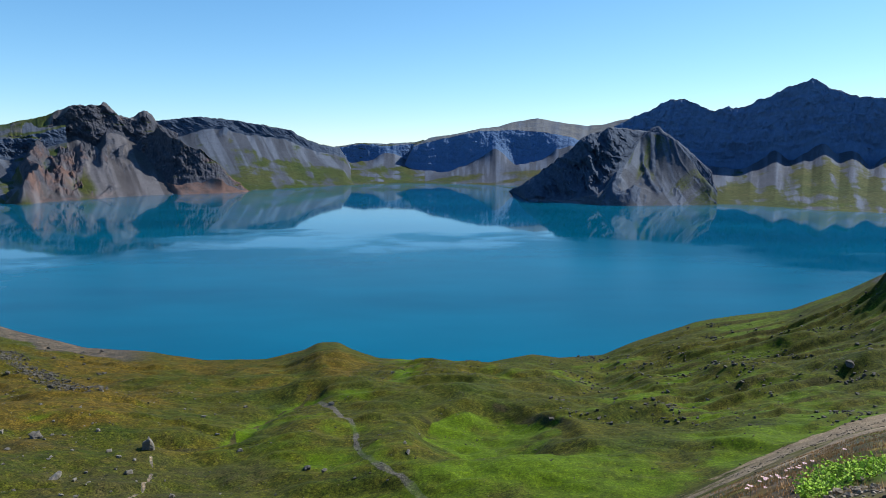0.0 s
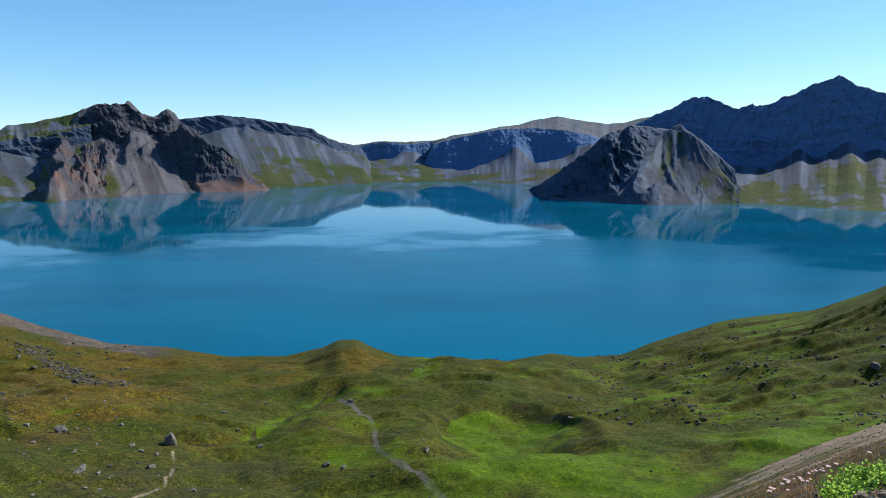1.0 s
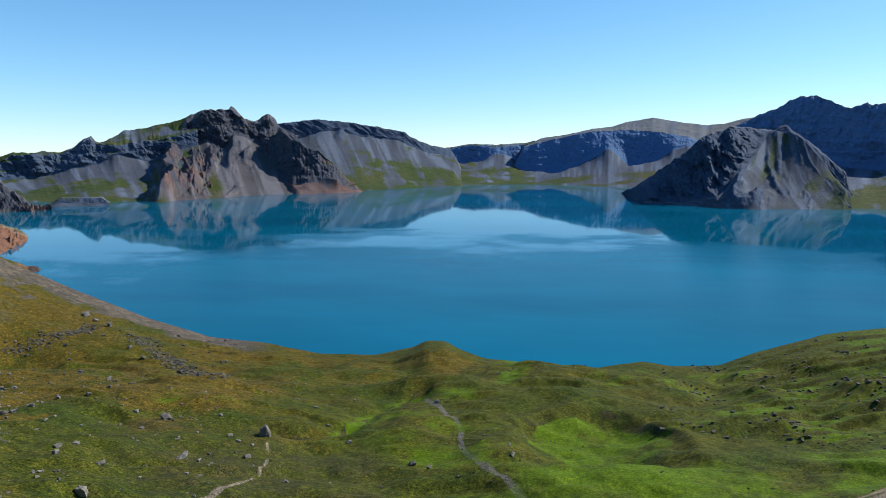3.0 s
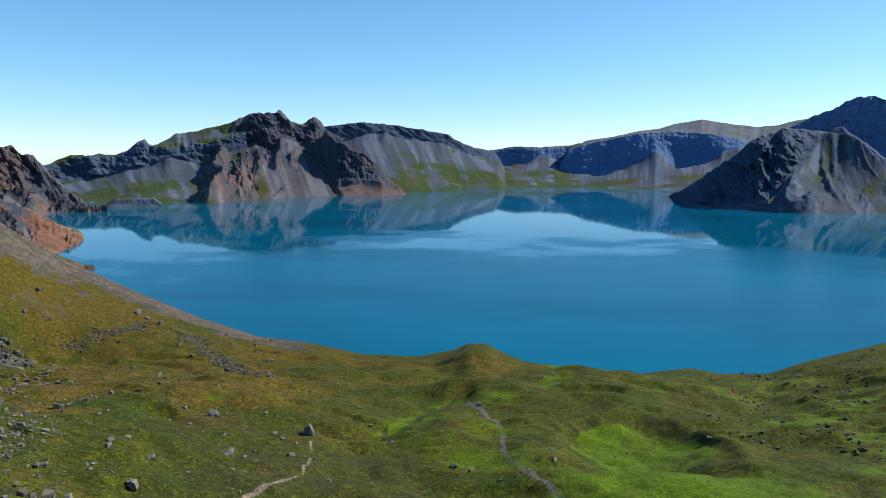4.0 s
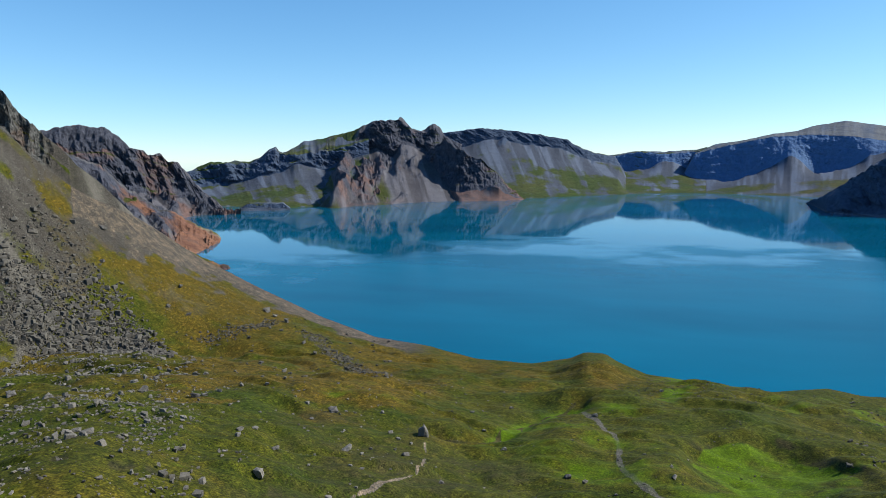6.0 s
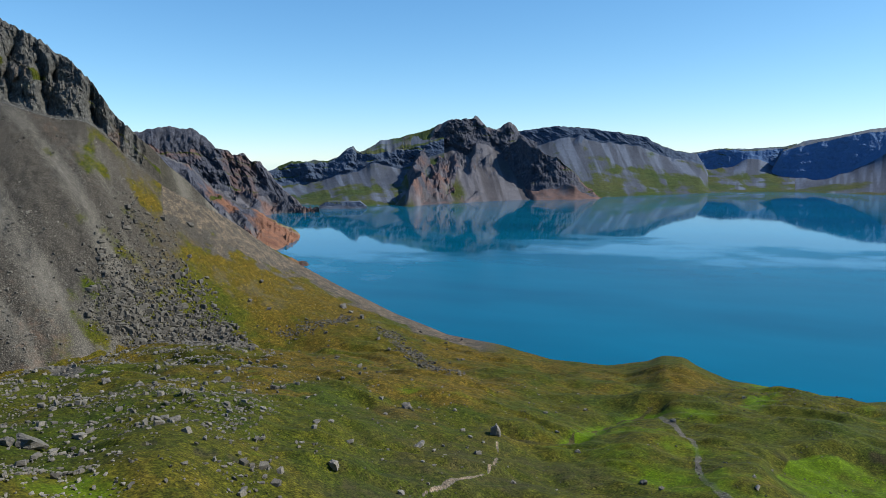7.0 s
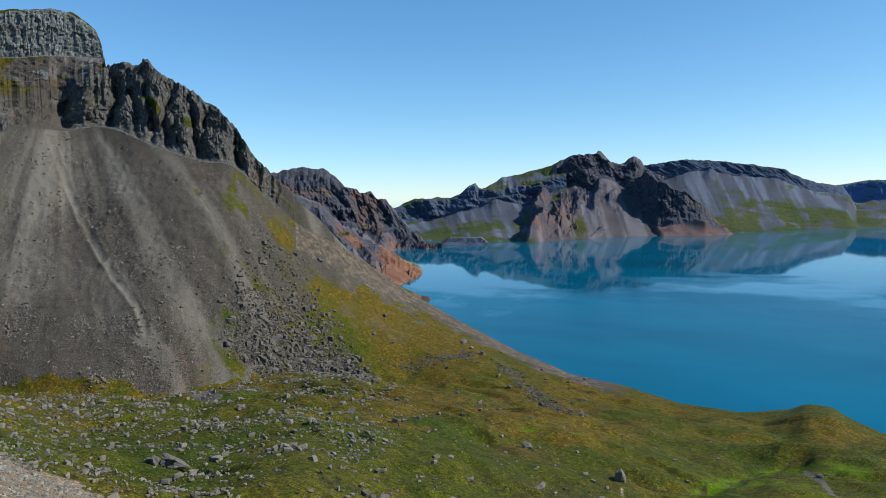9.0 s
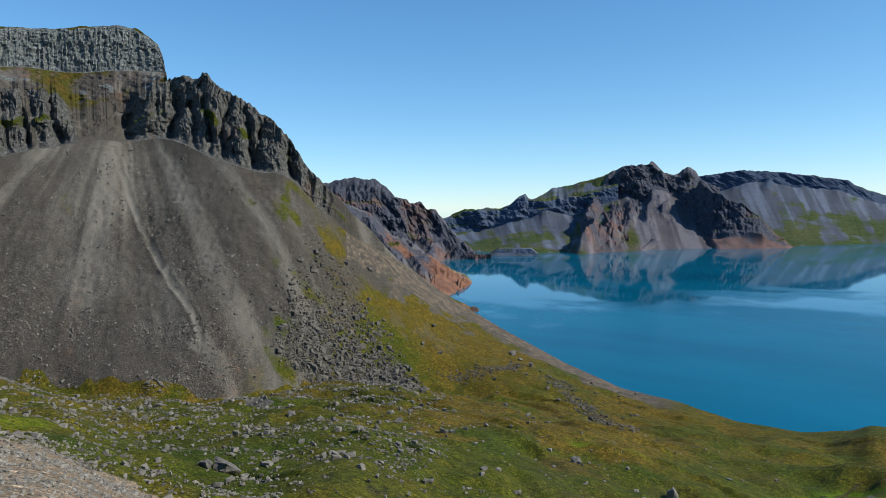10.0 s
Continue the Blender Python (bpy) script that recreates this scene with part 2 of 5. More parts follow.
def boulder_material(name, dim):
    m = Mat(name)
    fine, mid = m.noise(3.5, 5, 0.7), m.noise(0.8, 4)
    shade = m.t.nodes.new("ShaderNodeObjectInfo").outputs["Random"]
    c = m.mix(shade, m.ramp(fine, [(0.3, (0.11, 0.108, 0.105)), (0.7, (0.27, 0.26, 0.25))]), m.ramp(fine, [(0.3, (0.2, 0.195, 0.18)), (0.7, (0.42, 0.41, 0.385))]))
    c = m.mix(m.ramp(mid, [(0.55, (0, 0, 0)), (0.68, (0.7, 0.7, 0.7))]), c, (0.2, 0.195, 0.15))
    n = m.bump(mid, 0.5, 0.6)
    n = m.bump(fine, 0.12, 0.7, n)
    return m.done(m.mul(c, (dim, dim * 0.97, dim * 0.91)), 0.9, n, 0.2)


def talus_material(name, dim):
    m = Mat(name)
    each = m.geo.outputs["Random Per Island"]
    fine = m.noise(2.5, 4, 0.7)
    c = m.mix(each, m.ramp(fine, [(0.3, (0.08, 0.078, 0.075)), (0.7, (0.19, 0.182, 0.172))]), m.ramp(fine, [(0.3, (0.2, 0.195, 0.18)), (0.7, (0.4, 0.385, 0.355))]))
    warm = 0.97 if dim < 0.9 and "clod" not in name else 0.86
    return m.done(m.mul(c, (dim, dim * warm, dim * warm * warm * 0.95)), 0.92, m.bump(fine, 0.2, 0.6), 0.2)


GRAVEL_STONE, CLOD = talus_material("beige_stone", 0.75), talus_material("brown_clod", 0.75)
BOULDER, DARK_BOULDER = boulder_material("lichened_boulder", 0.6), boulder_material("dark_boulder", 0.36)
TALUS, PALE_STONE, SCREE_STONE = talus_material("talus_stone", 0.36), talus_material("meadow_stone", 0.52), talus_material("scree_stone", 0.5)


def plain(name, colour, rough=0.8):
    m = Mat(name)
    f = m.noise(60.0, 3)
    return m.done(m.ramp(f, [(0.3, tuple(v * 0.7 for v in colour)), (0.7, tuple(min(1, v * 1.25) for v in colour))]), rough)


LEAF, STRAW, STEM = plain("fresh_leaf", (0.3, 0.46, 0.04)), plain("dry_stalk", (0.6, 0.35, 0.15)), plain("green_stem", (0.13, 0.18, 0.04))
PETAL, CENTRE = plain("pale_pink_petal", (0.75, 0.5, 0.55)), plain("yellow_flower_heart", (0.6, 0.45, 0.05))


def water_material():
    m = Mat("lake_water")
    ripples = m.noise(0.5, 2, 0.5, (1.0, 0.7, 1.0))
    dist = m.t.nodes.new("ShaderNodeVectorMath")
    dist.operation = "LENGTH"
    m.link(m.geo.outputs["Position"], dist.inputs[0])
    far = m.math("MULTIPLY_ADD", dist.outputs["Value"], 1 / 900.0, -1260 / 900.0)
    gusts = m.noise(0.0032, 7, 0.6, (0.75, 1.0, 1.0))
    v = m.math("ADD", m.math("MULTIPLY", m.math("MINIMUM", m.math("MAXIMUM", far, -0.5), 0.5), 0.5), gusts)
    calm = m.ramp(v, [(0.46, (0, 0, 0)), (0.57, (1, 1, 1))])
    rough = m.mix(calm, (0.2, 0.2, 0.2), (0.035, 0.035, 0.035))
    b = m.node("ShaderNodeBump", Distance=0.12)
    m.link(ripples, b.inputs["Height"])
    m.link(m.math("MULTIPLY_ADD", calm, -0.35, 0.37), b.inputs["Strength"])
    m.p.inputs["IOR"].default_value = 1.333
    # dark and pale wind bands of the surface sheen, put into the base colour
    drift = m.noise(0.0022, 4, 0.6, (0.6, 1.3, 1.0))
    tint = m.ramp(drift, [(0.36, (0.0, 0.074, 0.138)), (0.64, (0.0, 0.11, 0.196))])
    return m.done(tint, rough, b.outputs[0], m.math("MULTIPLY_ADD", calm, 0.18, 0.05))


WATER = water_material()

# ---- the lake ----
def lake():
    n, R = 256, 3300.0
    bm = bmesh.new()
    vs = [bm.verts.new((R * math.cos(2 * math.pi * k / n), 1700 + R * math.sin(2 * math.pi * k / n), 0)) for k in range(n)]
    bm.faces.new(vs)
    me = bpy.data.meshes.new("lake")
    bm.to_mesh(me)
    me.materials.append(WATER)
    return tagged(new("lake", me), "deep blue crater lake with calm mirror patches and light ripples", "lake", kind="structure")


lake()

# ---- the lie of the land near the eye: azimuth (to the left), distance, and how high it looks ----
# where the meadow and its ridge end against the lake
EDGE = [(-60, 640, -4), (-38, 660, -6.5), (-32.7, 650, -8.5), (-30.5, 640, -9.95), (-27, 625, -11.65), (-23.1, 610, -12.5), (-20.3, 600, -13.2),
        (-15.6, 570, -15.1), (-13.4, 545, -16.2), (-9.7, 530, -16.7), (-7.4, 530, -16.5), (-3.2, 505, -17.4), (5.4, 515, -16.9),
        (7.8, 535, -16.0), (8.7, 540, -15.42), (10.4, 540, -15.4), (11.5, 540, -15.9), (14.7, 530, -16.45), (19.4, 545, -16.15), (23.5, 575, -15.1),
        (27.8, 605, -14.35), (32.3, 640, -12.5), (36.8, 670, -10.1), (41.4, 680, -7.4), (46, 660, -3.9)]
RIDGE = [(46, 660, -3.9), (48.2, 645, -1.35), (49.5, 640, -0.2), (50.4, 643, 1.0), (51.3, 645, 1.8), (52.2, 647, 2.9), (53.1, 650, 3.9), (53.9, 655, 5.35), (54.5, 670, 6.25), (55.4, 682, 7.1), (56.4, 690, 7.75),
         (56.9, 695, 8.4), (57.8, 705, 8.9), (58.5, 712, 9.2), (59.5, 725, 9.8), (59.9, 730, 10.3), (60.3, 735, 10.8), (60.7, 738, 10.6), (61.2, 740, 10.4), (62.2, 748, 10.6), (63.0, 755, 10.3), (64.2, 765, 9.4), (65.0, 772, 8.6),
         (66.3, 778, 7.8), (68, 782, 7.8), (69.7, 785, 7.6), (70.6, 785, 8.7), (72.3, 790, 8.8), (74, 790, 9.0), (88, 790, 8.5), (100, 780, 8)]
CLIFF_FOOT = [(46, 655, -4.3), (49.4, 630, -2.2), (51, 628, -0.8), (53.4, 625, 1.6), (54.2, 625, 3.2), (55, 625, 3.1), (57.2, 628, 3.1), (58.3, 635, 3.8), (59.8, 645, 4.05), (61.2, 665, 4.85), (62.8, 690, 5.6), (63.6, 715, 5.9),
              (65.2, 715, 5.5), (66.5, 710, 5.3), (68, 712, 5.7), (69.6, 708, 5.3), (70.7, 700, 4.85), (71.5, 698, 4.7), (72.3, 697, 5.0), (73.2, 690, 4.3), (74.2, 688, 4.1), (100, 680, 4)]
UPPER = [(40, 700, -12), (55, 720, 2), (62.9, 800, 7), (63.25, 880, 10.5), (63.4, 884, 11.7), (63.7, 888, 12.5), (64.4, 893, 13.1), (65.2, 900, 13.5), (66.7, 905, 13.65), (68.6, 920, 13.35), (70.4, 935, 13.05), (71.9, 945, 12.9), (73.8, 950, 12.85), (85, 950, 12.5), (100, 950, 12)]
WALL_FOOT = [(62, 10.5), (65, 10.6), (66.9, 10.55), (68.7, 10.25), (70.5, 10.2), (72.2, 10.35), (74, 10.2), (100, 10)]      # azimuth and how high it looks
# the foot of the scree
TOE = [(-60, 380, 45), (-32, 380, 45), (-20, 360, 36), (0, 360, 34), (20, 370, 34), (32, 450, 33), (39, 500, 34), (43.5, 500, 36), (49, 500, 42), (55, 470, 48), (60, 450, 50), (65, 455, 53), (69.7, 480, 57), (75, 520, 65), (100, 520, 70)]
# how steeply the ground falls away at the eye's feet
FALL = [(-90, 12), (-50, 15), (-33.5, 18.0), (-29.5, 20.3), (-23.8, 23.8), (-18.8, 26.6), (-10, 31), (10, 35), (50, 33), (60, 26), (64.2, 21.3), (68, 19.0), (71.7, 16.3), (75, 15.0), (85, 12), (120, 11)]


def hummock(x, y, az, r, high, wide, deep, turn=0.0):
    cx, cy = polar(az, r)
    a = radians(az + turn)
    u = (x - cx) * math.cos(a) + (y - cy) * math.sin(a)
    v = -(x - cx) * math.sin(a) + (y - cy) * math.cos(a)
    return high * np.exp(-(u / wide) ** 2 - (v / deep) ** 2)


def slope_ends(az):
    """Toe and upper end of the long slope behind the meadow."""
    ends = EDGE + CLIFF_FOOT[1:]
    top_r = np.where(az < 43, smooth_table(ends, az, 1, 0.35), smooth_table(ends, az, 1, 1.2))
    top_z = height_at(top_r, np.where(az < 43, smooth_table(ends, az, 2, 0.35), smooth_table(ends, az, 2, 1.2)))
    return smooth_table(TOE, az, 1, 4), smooth_table(TOE, az, 2, 4), top_r, top_z


def along_way(x, y, way):
    """Distance to a line of (azimuth, distance) places."""
    pts = np.array([polar(a, r) for a, r in way])
    best = np.full(x.shape, 1e9)
    for p, q in zip(pts, pts[1:]):
        d = q - p
        s = np.clip(((x - p[0]) * d[0] + (y - p[1]) * d[1]) / (d @ d), 0, 1)
        best = np.minimum(best, np.hypot(x - p[0] - s * d[0], y - p[1] - s * d[1]))
    return best


TRAIL = [(10.7, 364), (9.9, 350), (8.9, 338), (8.2, 310), (7.7, 288), (7.2, 268), (6.5, 248), (5.4, 235), (4.1, 224), (2.2, 206), (0.5, 192)]
FOOTPATH = [(24.2, 269), (24.0, 257), (24.6, 240), (25.2, 226), (26.7, 208), (28, 200), (31, 192)]
STREAM = [(10.9, 376), (12.3, 360), (13.5, 350), (16.2, 316), (18.0, 295), (19.3, 288), (22.5, 285)]
BROOK = [(58.6, 206), (54.7, 190), (49.7, 178), (46.2, 172), (40.6, 176), (36, 185)]
DEBRIS = [(61.2, 492), (60.2, 474), (58.9, 455), (58.0, 430), (57.0, 395)]


def lobes(w, steep=0.16):
    """Slumped steps: a short face towards the eye, then a long gentle back."""
    saw = w % 1.0
    return np.where(saw < steep, step(0, 1, saw / steep), 1 - (saw - steep) / (1 - steep))


def hollow(x, y):
    """The green hollow behind the near slope: 0 outside, 1 on its floor, steep at its far rim."""
    cx, cy = polar(-4.2, 284)
    u, v = x - cx, y - cy
    q = np.hypot(u / 36, v / np.where(v > 0, 54, 62)) + 0.06 * fbm(x / 24, y / 24, 131, 3)
    far_side = step(-40, 10, v)
    return (1 - step(0.76, 1.04, q)) * far_side + (1 - step(0.3, 1.1, q)) * (1 - far_side)


def meadow_bumps(x, y):
    gully = along_way(x + 2.5 * vnoise(x / 18, y / 18, 133), y, STREAM)
    rill = along_way(x + 3 * vnoise(x / 14, y / 14, 135), y, BROOK)
    folds = lobes((-0.18 * x + 0.98 * y) / 34 + 0.7 * fbm(x / 70, y / 60, 137, 3), 0.3) * step(-0.1, 0.5, fbm(x / 55, y / 40, 139, 3))
    bench = np.hypot((x - polar(8, 206)[0]) / 30, (y - polar(8, 206)[1]) / 17) + 0.12 * fbm(x / 15, y / 15, 143, 3)
    return (4.2 * fbm(x / 80, y / 75, 3, 3) + 1.3 * fbm(x / 26, y / 24, 8, 3) + 0.4 * fbm(x / 8, y / 8, 11, 4) + 2.6 * folds
            + 1.6 * (0.5 - np.abs(fbm(x / 34, y / 28, 13, 3)))
            + hummock(x, y, -2.5, 362, 3.2, 44, 16) + hummock(x, y, -9.5, 308, 2.5, 12, 22) - 4.6 * hollow(x, y)
            + 5.0 * step(0.2, 0.7, hummock(x, y, 9.6, 492, 1, 28, 44)) + 3.0 * step(0.2, 0.8, hummock(x, y, 9, 383, 1, 34, 20)) + hummock(x, y, 11.8, 285, 6, 16, 34, -20) - 3.0 * np.exp(-(gully / 6.0) ** 2)
            - 1.6 * np.exp(-(rill / 1.8) ** 2) - 3.2 * (1 - step(0.55, 1.0, bench))
            + hummock(x, y, 15, 392, 4, 40, 11) + hummock(x, y, 19, 440, 4, 46, 11)
            + hummock(x, y, 3.5, 265, 3.5, 14, 30) - hummock(x, y, -13, 440, 5, 16, 34) + hummock(x, y, 0.5, 455, 6, 44, 16)
            + hummock(x, y, -11.3, 292, 1.8, 9, 10) + hummock(x, y, -16, 330, 3, 20, 9, 12) - hummock(x, y, 24, 300, 2, 60, 12))


def terrace_line(x, y):
    along, across = 0.95 * x + 0.3 * y, -0.3 * x + 0.95 * y
    return across / 21.0 + 0.55 * fbm(along / 150, across / 60, 91, 3) + 0.05 * fbm(x / 14, y / 14, 93, 2)


def terraces(x, y, az):
    """Slumped steps on the slope on the far side of the valley."""
    side = 1 - step(-20, -10, az)
    w = terrace_line(x, y)
    along, across = 0.95 * x + 0.3 * y, -0.3 * x + 0.95 * y
    bold = np.clip(0.65 + 0.9 * fbm(along / 110, across / 26, 97, 2), 0.1, 1.2)
    small = lobes(2.6 * w + 0.5 * fbm(along / 60, across / 18, 98, 3), 0.22) * np.clip(0.45 + 0.9 * fbm(along / 50, across / 20, 99, 2), 0, 1.2)
    return side * (3.2 * bold * (lobes(w, 0.2) - 0.5) + 1.3 * (small - 0.5) + 0.35 * fbm(x / 8, y / 8, 95, 3)) \
        + side * (hummock(x, y, -33.9, 600, 25, 14, 24) + hummock(x, y, -27, 505, 9, 30, 9, 28) + hummock(x, y, -23.5, 430, 5, 22, 8, 20))


def valley(az, r, sink=True):
    x, y = polar(az, r)
    toe_r, toe_z, top_r, top_z = slope_ends(az)
    s = (r - toe_r) / (top_r - toe_r)
    z = np.where(s < 0, toe_z + (toe_r - r) * 0.155, toe_z + (top_z - toe_z) * np.clip(s, 0, 1))
    inside = 1 - step(0.6, 0.97, s)
    z = z + meadow_bumps(x, y) * (0.12 + 0.88 * inside) * (1 - 0.6 * step(24, 40, az) * step(0, 0.3, s)) * step(60, 160, r)
    z = z + terraces(x, y, az) * (1 - step(0.75, 1.0, s)) * step(285, 345, r)
    beyond = np.maximum(r - top_r, 0)
    z = z - beyond * 0.62 - 0.002 * beyond**2
    sunk = step(46.5, 48.0, az) * step(8, 30, r - toe_r) if sink else 0
    return z - 9 * sunk, s


def slope_here(az, r):
    """The slope that the eye stands on."""
    x, y = polar(az, r)
    g = np.tan(np.radians(smooth_table(FALL, az, 1, 2)))
    flat = 0.72 * 1.62 / g * (1 - step(10, 55, az))         # a level step to stand on, then the fall
    down = g * np.logaddexp(0, (r - flat) * 3) / 3
    return EYE - 1.62 - down + 0.06 * fbm(x / 0.5, y / 0.5, 21, 4) * step(1, 3, r) * (1 - step(9, 20, r)) + 0.35 * fbm(x / 9, y / 9, 23, 3) * step(8, 40, r)


def ground_height(az, r):
    a = slope_here(az, r)
    b, s = valley(az, r)
    d = np.maximum(0, 1 - np.abs(a - b) / 6.0)
    return np.maximum(a, b) + 1.5 * d * d, a - b, s


def ground():
    az = np.concatenate([np.arange(-37, 79, 0.13), np.arange(79, 323, 3.0)])
    r = np.concatenate([np.linspace(0.0, 8, 70), np.geomspace(8.3, 190, 80), np.arange(191, 420, 1.3), np.arange(420, 690, 1.5), np.geomspace(690, 4800, 24)])
    A, R = np.meshgrid(az, r)
    A2 = np.where(A > 200, A - 360, A)
    z, near, s = ground_height(A2, R)
    x, y = polar(A, R)
    z = np.where(R > 760, np.minimum(z, -12), z)
    z = np.where(np.abs(A2 - 25) > 100, np.maximum(EYE - 1.6 - 0.03 * R, 60), z)
    z = np.maximum(z, -40)
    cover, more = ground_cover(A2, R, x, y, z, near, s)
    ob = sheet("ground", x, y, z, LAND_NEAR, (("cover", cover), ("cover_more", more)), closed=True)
    return tagged(ob, "grassy meadow slope with hummocks, dry patches and gravel above the lake", "ground", kind="structure")


def ground_cover(A, R, x, y, z, near, s):
    n1, n2, n3 = fbm(x / 60, y / 60, 31, 4), fbm(x / 22, y / 22, 35, 4), fbm(x / 7, y / 7, 38, 3)
    here = step(-0.4, 0.4, near)
    left = step(10, 26, A)
    ochre = step(30, 35, A) * (1 - step(44, 50, A)) * step(-0.5, -0.1, s) * (1 - step(0.2, 0.5, s))
    dry = np.clip(0.26 + 0.3 * n1 + 0.25 * n2 + 0.14 * left + 0.05 * ochre + 0.15 * n3, 0, 1) * (1 - here)
    right = 1 - step(-24, -8, A)
    lush = np.clip(0.16 + 0.5 * n2 + 0.35 * n1 - 0.2 * left + 0.2 * right * (1 - step(330, 430, R)) - 0.15 * right * step(380, 450, R) + 0.1 * step(44, 52, A) * (1 - step(230, 330, R)), 0, 1) * (1 - here)
    basin = hollow(x, y)
    lush = np.maximum(lush, np.clip(basin * (0.85 + 0.5 * n2 + 0.2 * n3), 0, 1) * step(0.8, 0.97, basin))
    lush = np.maximum(lush, 0.85 * hummock(x, y, -9, 225, 1.0, 55, 38) + 0.3 * n2)
    lush = np.maximum(lush, 1.0 * np.exp(-(along_way(x + 2.5 * vnoise(x / 18, y / 18, 133), y, STREAM) / 6.0) ** 2) * (1 - step(17.5, 19.5, A)))
    lush = lush * (1 - step(366, 374, R) * (1 - step(405, 430, R)) * step(6, 8, A) * (1 - step(13, 15, A)))
    dry = dry * (1 - 0.6 * step(5, 8, A) * (1 - step(13, 16, A)) * step(345, 360, R) * (1 - step(395, 420, R)))
    lush = np.maximum(lush, 0.8 * hummock(x, y, 8, 204, 1.0, 20, 11) + 0.2 * n3)
    lush = lush * (1 - step(30, 38, A) * step(-0.1, 0.2, s))
    lush = np.maximum(lush, right * (1 - 0.45 * step(320, 420, R)) * np.clip(0.62 + 0.6 * n2 + 0.25 * n1, 0, 1) * (1 - here))
    dry = np.clip(dry * (1 - 0.6 * right) + 0.2 * step(30, 38, A) * step(0.05, 0.3, s) * (1 - here), 0, 1)
    dry = np.maximum(dry, 1.4 * step(23, 30, A) * (1 - step(43, 48, A)) * step(265, 300, R) * (1 - step(430, 500, R)) * step(-0.2, 0.3, n2 + 0.4 * n1) * (1 - here))
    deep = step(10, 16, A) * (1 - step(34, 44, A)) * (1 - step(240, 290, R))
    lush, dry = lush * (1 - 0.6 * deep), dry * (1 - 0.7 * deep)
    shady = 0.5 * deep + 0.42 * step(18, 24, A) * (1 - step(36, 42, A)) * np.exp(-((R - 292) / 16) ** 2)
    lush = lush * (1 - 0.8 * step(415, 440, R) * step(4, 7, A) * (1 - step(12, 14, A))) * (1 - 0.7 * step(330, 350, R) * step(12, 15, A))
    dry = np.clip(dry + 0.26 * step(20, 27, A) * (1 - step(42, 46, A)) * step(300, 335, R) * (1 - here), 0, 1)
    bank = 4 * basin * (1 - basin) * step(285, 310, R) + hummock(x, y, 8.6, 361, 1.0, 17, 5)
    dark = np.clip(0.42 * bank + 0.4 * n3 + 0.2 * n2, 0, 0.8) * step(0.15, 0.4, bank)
    rock = np.clip(right * (0.1 + 0.45 * n3 + 0.35 * n2) * step(300, 360, R), 0, 1) * 0.8
    wear, path = 0 * x, 0 * x
    for way, wide in ((TRAIL, 1.25), (FOOTPATH, 0.45)):
        tread = 1 - step(wide * 0.6, wide * 1.5, along_way(x + 3.0 * vnoise(x / 26, y / 26, 141), y, way) + 0.6 * n3)
        wear, path = np.maximum(wear, tread), np.maximum(path, tread * (0.24 if wide > 1 else 0.55))
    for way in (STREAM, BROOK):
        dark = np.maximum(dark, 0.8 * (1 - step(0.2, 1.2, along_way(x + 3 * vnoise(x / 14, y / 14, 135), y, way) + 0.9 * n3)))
    debris = 1 - step(3.5, 8.0, along_way(x, y, DEBRIS) + 2.5 * n3)
    # slump faces: their shade is painted into the cover, along with darker heath
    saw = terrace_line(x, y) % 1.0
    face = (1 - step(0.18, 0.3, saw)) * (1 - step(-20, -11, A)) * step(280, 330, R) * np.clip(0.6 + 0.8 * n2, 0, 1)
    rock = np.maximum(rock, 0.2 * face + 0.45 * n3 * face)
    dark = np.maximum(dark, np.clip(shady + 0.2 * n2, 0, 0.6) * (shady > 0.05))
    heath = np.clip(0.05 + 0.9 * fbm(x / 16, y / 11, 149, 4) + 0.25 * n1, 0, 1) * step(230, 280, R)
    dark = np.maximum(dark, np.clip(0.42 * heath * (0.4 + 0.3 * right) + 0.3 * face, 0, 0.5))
    lush = lush * (1 - 0.7 * face)
    crag = (1 - step(-33.2, -31.6, A + 0.6 * n2)) * step(0.72, 0.82, s)
    rock = np.maximum(rock, crag)
    # bare gravel on the slope by the eye, with plants close by
    bands = fbm(A / 7, np.log(np.maximum(R, 1)) * 7, 45, 5)
    side = 1 - step(0, 30, A)
    bare = np.clip(0.66 + 0.85 * bands + 0.42 * (1 - step(-33, -24, A)) * step(22, 40, R), 0, 1) * side + np.clip(0.95 + 0.4 * fbm(x / 9, y / 9, 46, 4), 0, 1) * (1 - side)
    gravel = here * step(13, 22, R + 3 * n3) * bare
    earth = here * (1 - step(14, 22, R + 3 * n3)) * np.clip(0.5 + 0.4 * n3, 0, 1)
    strip = step(0.64, 0.8, s + 0.1 * n2 + 0.05 * n3) * step(19, 28, A)
    grass = np.where(here > 0.5, np.clip(0.5 + 0.3 * fbm(x, y, 47, 3), 0, 1) * (1 - step(16, 24, R)) + 0.8 * side * step(16, 24, R), 1 - 0.9 * strip)
    stony = step(34, 43, A) * step(0.05, 0.35, s) * np.clip(0.25 + 0.4 * n2 + 0.35 * n3, 0, 0.5)
    grass = grass * (1 - stony) * (1 - 0.6 * np.clip(rock, 0, 1)) * (1 - debris) * (1 - crag) * (1 - 0.9 * wear)
    dry = np.where(here > 0.5, np.clip(0.5 + 0.4 * n3 + 0.3 * bands, 0, 1) * (1 - 0.6 * step(30, 160, R)), dry * (1 - strip))
    herbs = here * step(-35, -33.5, A) * (1 - step(-30, -28.5, A)) * step(5.2, 5.7, R) * (1 - step(6.9, 7.4, R))
    lush = np.maximum(lush * (1 - strip) * (1 - debris) * (1 - crag), 0.9 * herbs)
